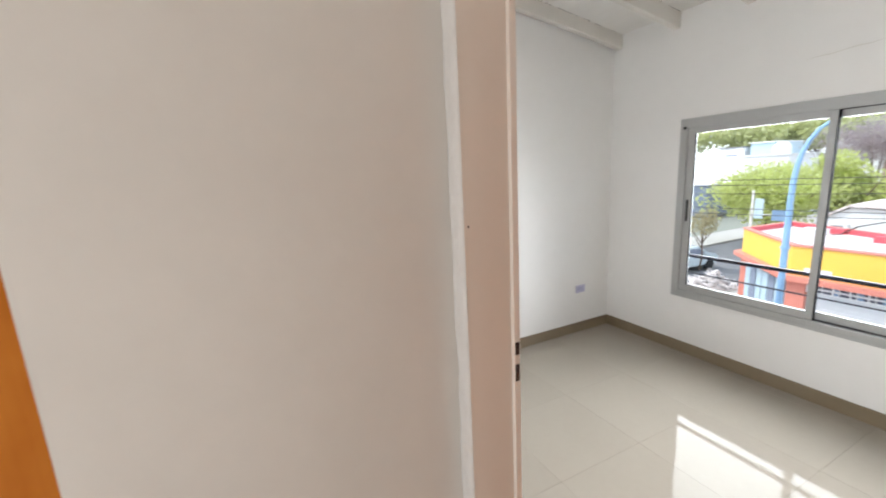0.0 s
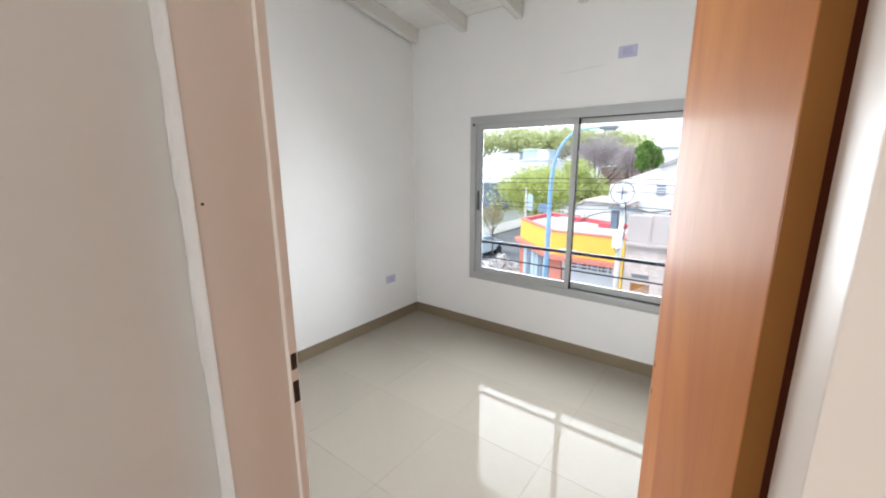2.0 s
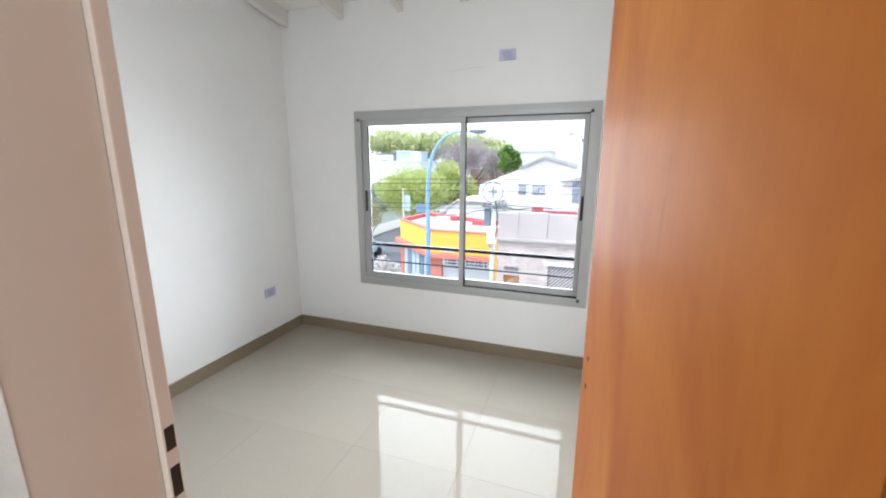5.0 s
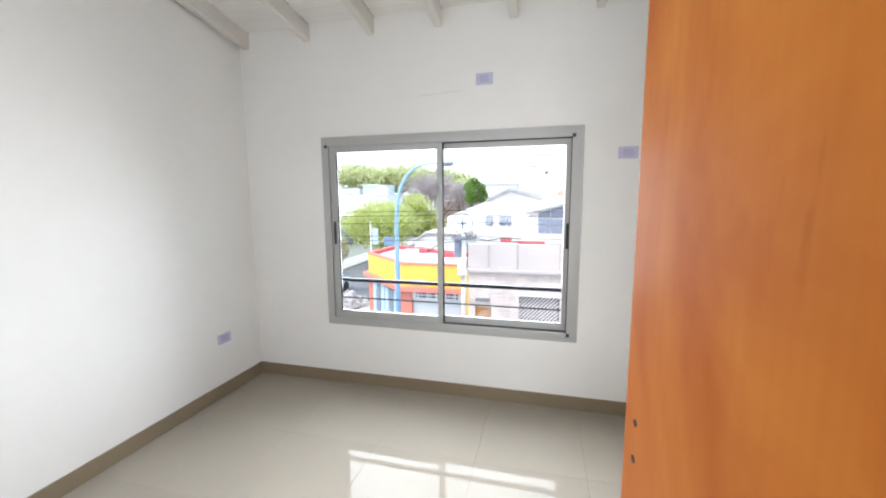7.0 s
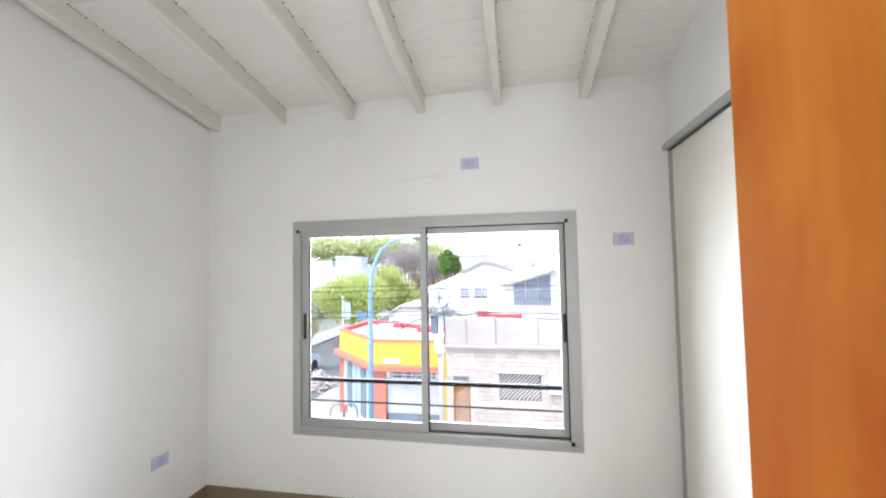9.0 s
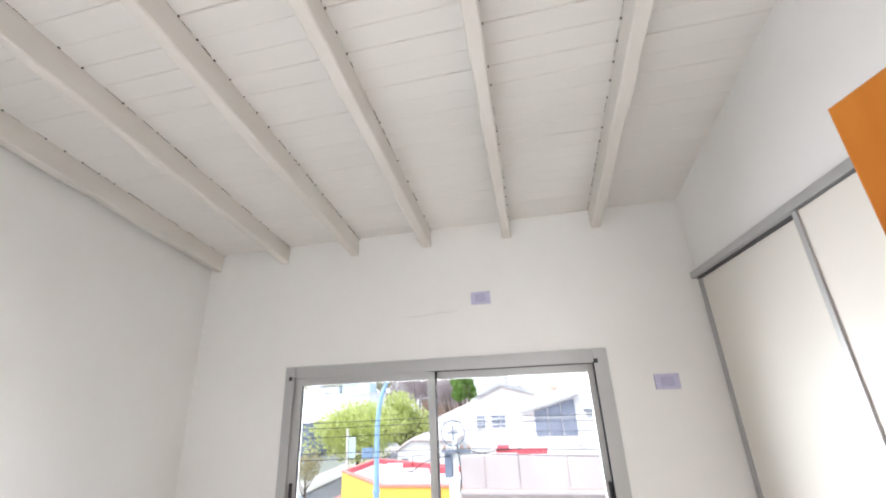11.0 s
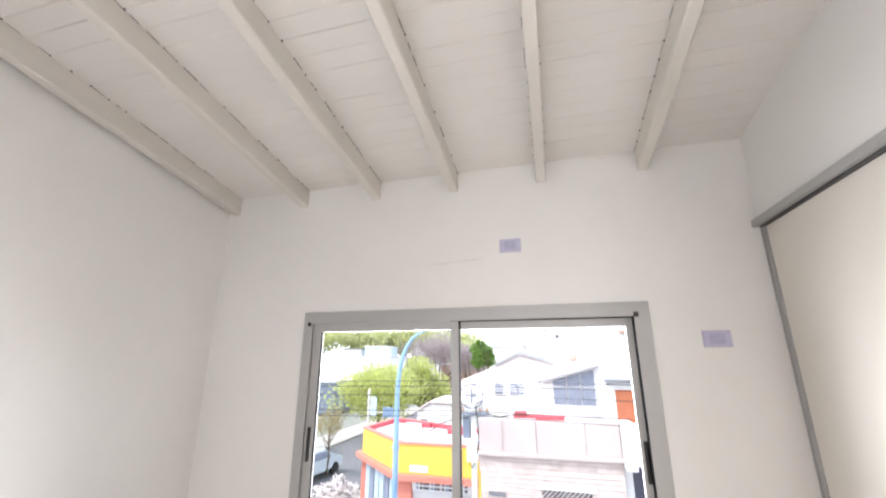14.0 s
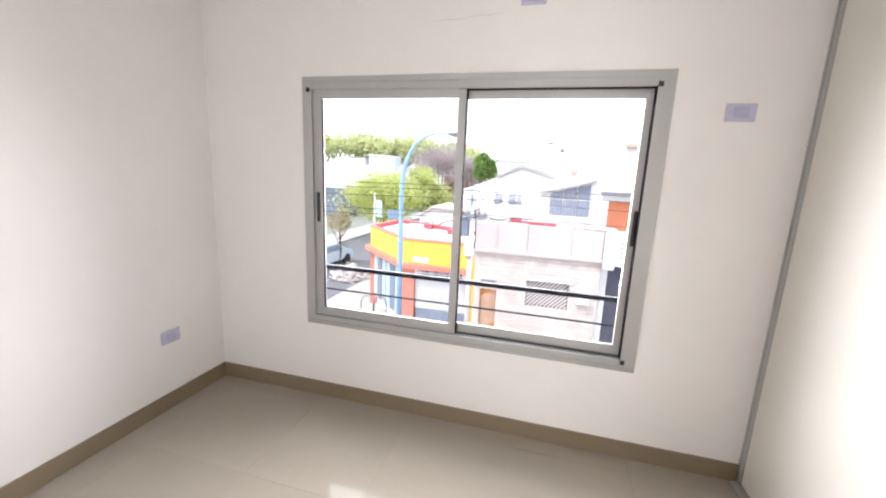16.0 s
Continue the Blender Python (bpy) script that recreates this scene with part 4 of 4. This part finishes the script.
part("post", tube([(0, 0, 0), (0, 0, 4.5)], 0.05), M["whitepole"], sg, local=True)
part("sign_board", boxes((0.1, -0.03, 3.3, 0.42, 0.0, 4.15)), M["signpale"], sg, local=True)
part("round_sign", boxes((0.75, -0.03, 3.25, 1.3, 0.0, 3.7), bevel=0.01), M["signblue"], sg, local=True)
part("sign_arm", boxes((0, -0.02, 3.45, 1.25, -0.031 + 0.03, 3.49)), M["whitepole"], sg, local=True)


def car(at, turn, paint, label):
    th = thing("parked_car", at, label, "car", "parked cars", turn=turn)
    prof = [(-2.0, 0.35), (2.0, 0.35), (2.05, 0.7), (1.9, 0.86), (1.1, 0.98), (0.45, 1.42), (-1.1, 1.45), (-1.8, 1.0), (-2.05, 0.9)]
    bm = extrude_xz(prof, -0.82, 0.82)
    bmesh.ops.bevel(bm, geom=bm.edges[:], offset=0.07, segments=2, affect="EDGES")
    part("body", bm, paint, th, local=True)
    part("windscreen", extrude_xz([(1.06, 1.02), (0.46, 1.40), (0.49, 1.42), (1.10, 1.03)], -0.68, 0.68), M["extglass"], th, local=True)
    for s in (-1, 1):
        part("side_window", extrude_xz([(0.9, 1.0), (0.38, 1.35), (-1.0, 1.37), (-1.5, 1.0)], s * 0.825 - 0.004, s * 0.825 + 0.004), M["extglass"], th, local=True)
        for wx in (-1.3, 1.3):
            part("wheel", tube([(wx, s * 0.66, 0.32), (wx, s * 0.84, 0.32)], 0.32, 16), M["tyre"], th, local=True)
    return th


car((-10.7, 22.1, G - 0.12), 86, M["carpaint"], "pale blue car parked along the side street")

bm = bmesh.new()
rnd = random.Random(21)
for k in range(150):
    a, q = rnd.random() * math.tau, rnd.random() ** 0.6
    c = Vector((math.cos(a) * 1.15 * q, math.sin(a) * 0.8 * q, 0.05 + 0.85 * (1 - q) * rnd.random()))
    d = Vector((rnd.uniform(-1, 1), rnd.uniform(-1, 1), rnd.uniform(-0.45, 0.45))).normalized() * rnd.uniform(0.15, 0.5)
    u = d.cross(Vector((0, 0, 1))).normalized() * rnd.uniform(0.012, 0.06)
    w = Vector((0, 0, rnd.uniform(0.008, 0.02)))
    v = [bm.verts.new(p) for p in (c - d - u, c + d - u, c + d + u, c - d + u, c - d - u + w, c + d - u + w, c + d + u + w, c - d + u + w)]
    for f in ((3, 2, 1, 0), (4, 5, 6, 7), (0, 1, 5, 4), (1, 2, 6, 5), (2, 3, 7, 6), (3, 0, 4, 7)):
        bm.faces.new([v[i] for i in f])
heap = thing("rubble_heap", (-7.9, 20.3, G - 0.12), "pale heap of boards and cut branches at the kerb", "heap")
part("boards", bm, M["slat"], heap, local=True, kind="stuff")

tree("tree", (-11.0, 31.5, G), 0.22, 3.5, (4.7, 3.2, 2.6), 15000, 0.11, M["leafy"], 3, "large yellow-green street tree in spring leaf", 40)
tree("tree", (-8.4, 35.0, G), 0.2, 3.9, (3.0, 2.6, 2.2), 7000, 0.15, M["leafy"], 5, "rounded yellow-green street tree in spring leaf", 20)
tree("tree", (-9.0, 41.0, G), 0.25, 6.6, (4.6, 3.0, 2.3), 12000, 0.07, M["mauve"], 8, "tall nearly bare tree with greyish mauve twigs", 44)
tree("tree", (-5.0, 38.0, G), 0.2, 5.9, (2.6, 2.0, 1.7), 7000, 0.065, M["mauve"], 9, "bare mauve tree behind white roofs", 30)
tree("tree", (-3.3, 34.0, G), 0.22, 6.15, (1.3, 1.1, 1.4), 2600, 0.13, M["leafd"], 23, "dense green tree behind white roofs", 11)
tree("tree", (-9.9, 22.6, G), 0.06, 2.7, (1.15, 1.1, 1.05), 1300, 0.055, M["sparse"], 12, "small sparse young tree beside the side street", 16)
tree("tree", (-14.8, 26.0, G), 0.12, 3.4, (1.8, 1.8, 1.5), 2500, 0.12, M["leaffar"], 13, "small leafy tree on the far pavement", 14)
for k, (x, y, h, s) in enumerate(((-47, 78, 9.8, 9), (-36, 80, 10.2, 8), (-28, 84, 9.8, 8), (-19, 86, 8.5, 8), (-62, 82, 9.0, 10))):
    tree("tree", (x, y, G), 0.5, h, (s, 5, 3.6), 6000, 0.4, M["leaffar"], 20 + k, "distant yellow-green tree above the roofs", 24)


def far_house(x0, x1, y, z, mat, label, windows=0):
    th = thing("distant_house", ((x0 + x1) / 2, y, G), label, "building", "distant houses")
    part("wall", boxes((x0, y, G, x1, y + 6, z)), mat, th)
    part("roof_edge", boxes((x0 - 0.1, y - 0.15, z, x1 + 0.1, y + 6, z + 0.12)), M["greyroof"] if windows else M["extwhite"], th)
    for k in range(windows):
        w = (x1 - x0) / windows
        part("window", boxes((x0 + w * (k + 0.25), y - 0.06, z - 1.5, x0 + w * (k + 0.75), y - 0.002, z - 0.7)), M["extglass"], th)
    return th


far_house(-33, -25, 55, 2.0, M["extwhite"], "white flat-roofed house far down the street", 0)
far_house(-31, -22, 44, -1.0, M["greyblue"], "low house with a grey-blue metal roof", 0)
far_house(-24.4, -22.0, 50, 2.75, M["extwhite"], "pale upper storey with a dark window band", 1)
far_house(-21.6, -19.4, 50.5, 3.1, M["signpale"], "pale blue roof tank housing on a distant house", 0)
far_house(-25.2, -17.4, 49, 1.75, M["extwhite"], "low white house behind the trees", 0)
tk = thing("roof_tank", (-18.5, 50.0, 1.87), "round white water tank on a distant roof", "water tank")
part("tank", tube([(0, 0, 0), (0, 0, 0.7), (0, 0, 1.0), (0, 0, 1.2)], [0.75, 0.75, 0.6, 0.15], 16), M["extwhite"], tk, local=True, smooth=True)
far_house(-9.2, -5.2, 43, 1.0, M["brown"], "reddish brown house wall behind bare twigs", 0)
far_house(-4.1, -0.5, 40, 2.7, M["extwhite"], "tall white house wall behind the gable", 0)
far_house(1.0, 14, 40, 5.4, M["extwhite"], "tall pale apartment block behind the annex", 0)
far_house(-80, -16.5, 100, 1.5, M["extwhite"], "pale row of houses in the distance", 14)
far_house(-16, 30, 110, 2.0, M["render"], "pale distant block on the skyline", 10)

# ---- small pieces ----
tilemesh = {}


def lay_tiles(x0, x1, y0, y1, ox, oy, size=0.58, gap=0.0008):
    nx0, ny0 = math.floor((x0 - ox) / size), math.floor((y0 - oy) / size)
    for i in range(nx0, math.ceil((x1 - ox) / size)):
        for j in range(ny0, math.ceil((y1 - oy) / size)):
            a0, a1 = max(ox + i * size, x0), min(ox + (i + 1) * size, x1)
            b0, b1 = max(oy + j * size, y0), min(oy + (j + 1) * size, y1)
            if a1 - a0 < 0.01 or b1 - b0 < 0.01:
                continue
            key = (round(a1 - a0, 3), round(b1 - b0, 3))
            if key not in tilemesh:
                w, d = key[0] / 2 - gap / 2, key[1] / 2 - gap / 2
                bm = bmesh.new()
                e = 0.0002
                lo = [bm.verts.new(p) for p in ((-w, -d, -0.006), (w, -d, -0.006), (w, d, -0.006), (-w, d, -0.006))]
                mi = [bm.verts.new(p) for p in ((-w, -d, -e), (w, -d, -e), (w, d, -e), (-w, d, -e))]
                hi = [bm.verts.new(p) for p in ((-w + e, -d + e, 0), (w - e, -d + e, 0), (w - e, d - e, 0), (-w + e, d - e, 0))]
                bm.faces.new(hi)
                for a, b in ((lo, mi), (mi, hi)):
                    for q in range(4):
                        bm.faces.new((a[q], a[(q + 1) % 4], b[(q + 1) % 4], b[q]))
                tilemesh[key] = mesh("tile", bm, M["tile"])
            ob = new("tile", tilemesh[key])
            ob.location = ((a0 + a1) / 2, (b0 + b1) / 2, 0)
            ob.parent = floor


lay_tiles(0.0, 3.6, HY, WY, 1.922, 2.73)
lay_tiles(1.837, 3.12, -1.5, HY, 1.922, 2.73)
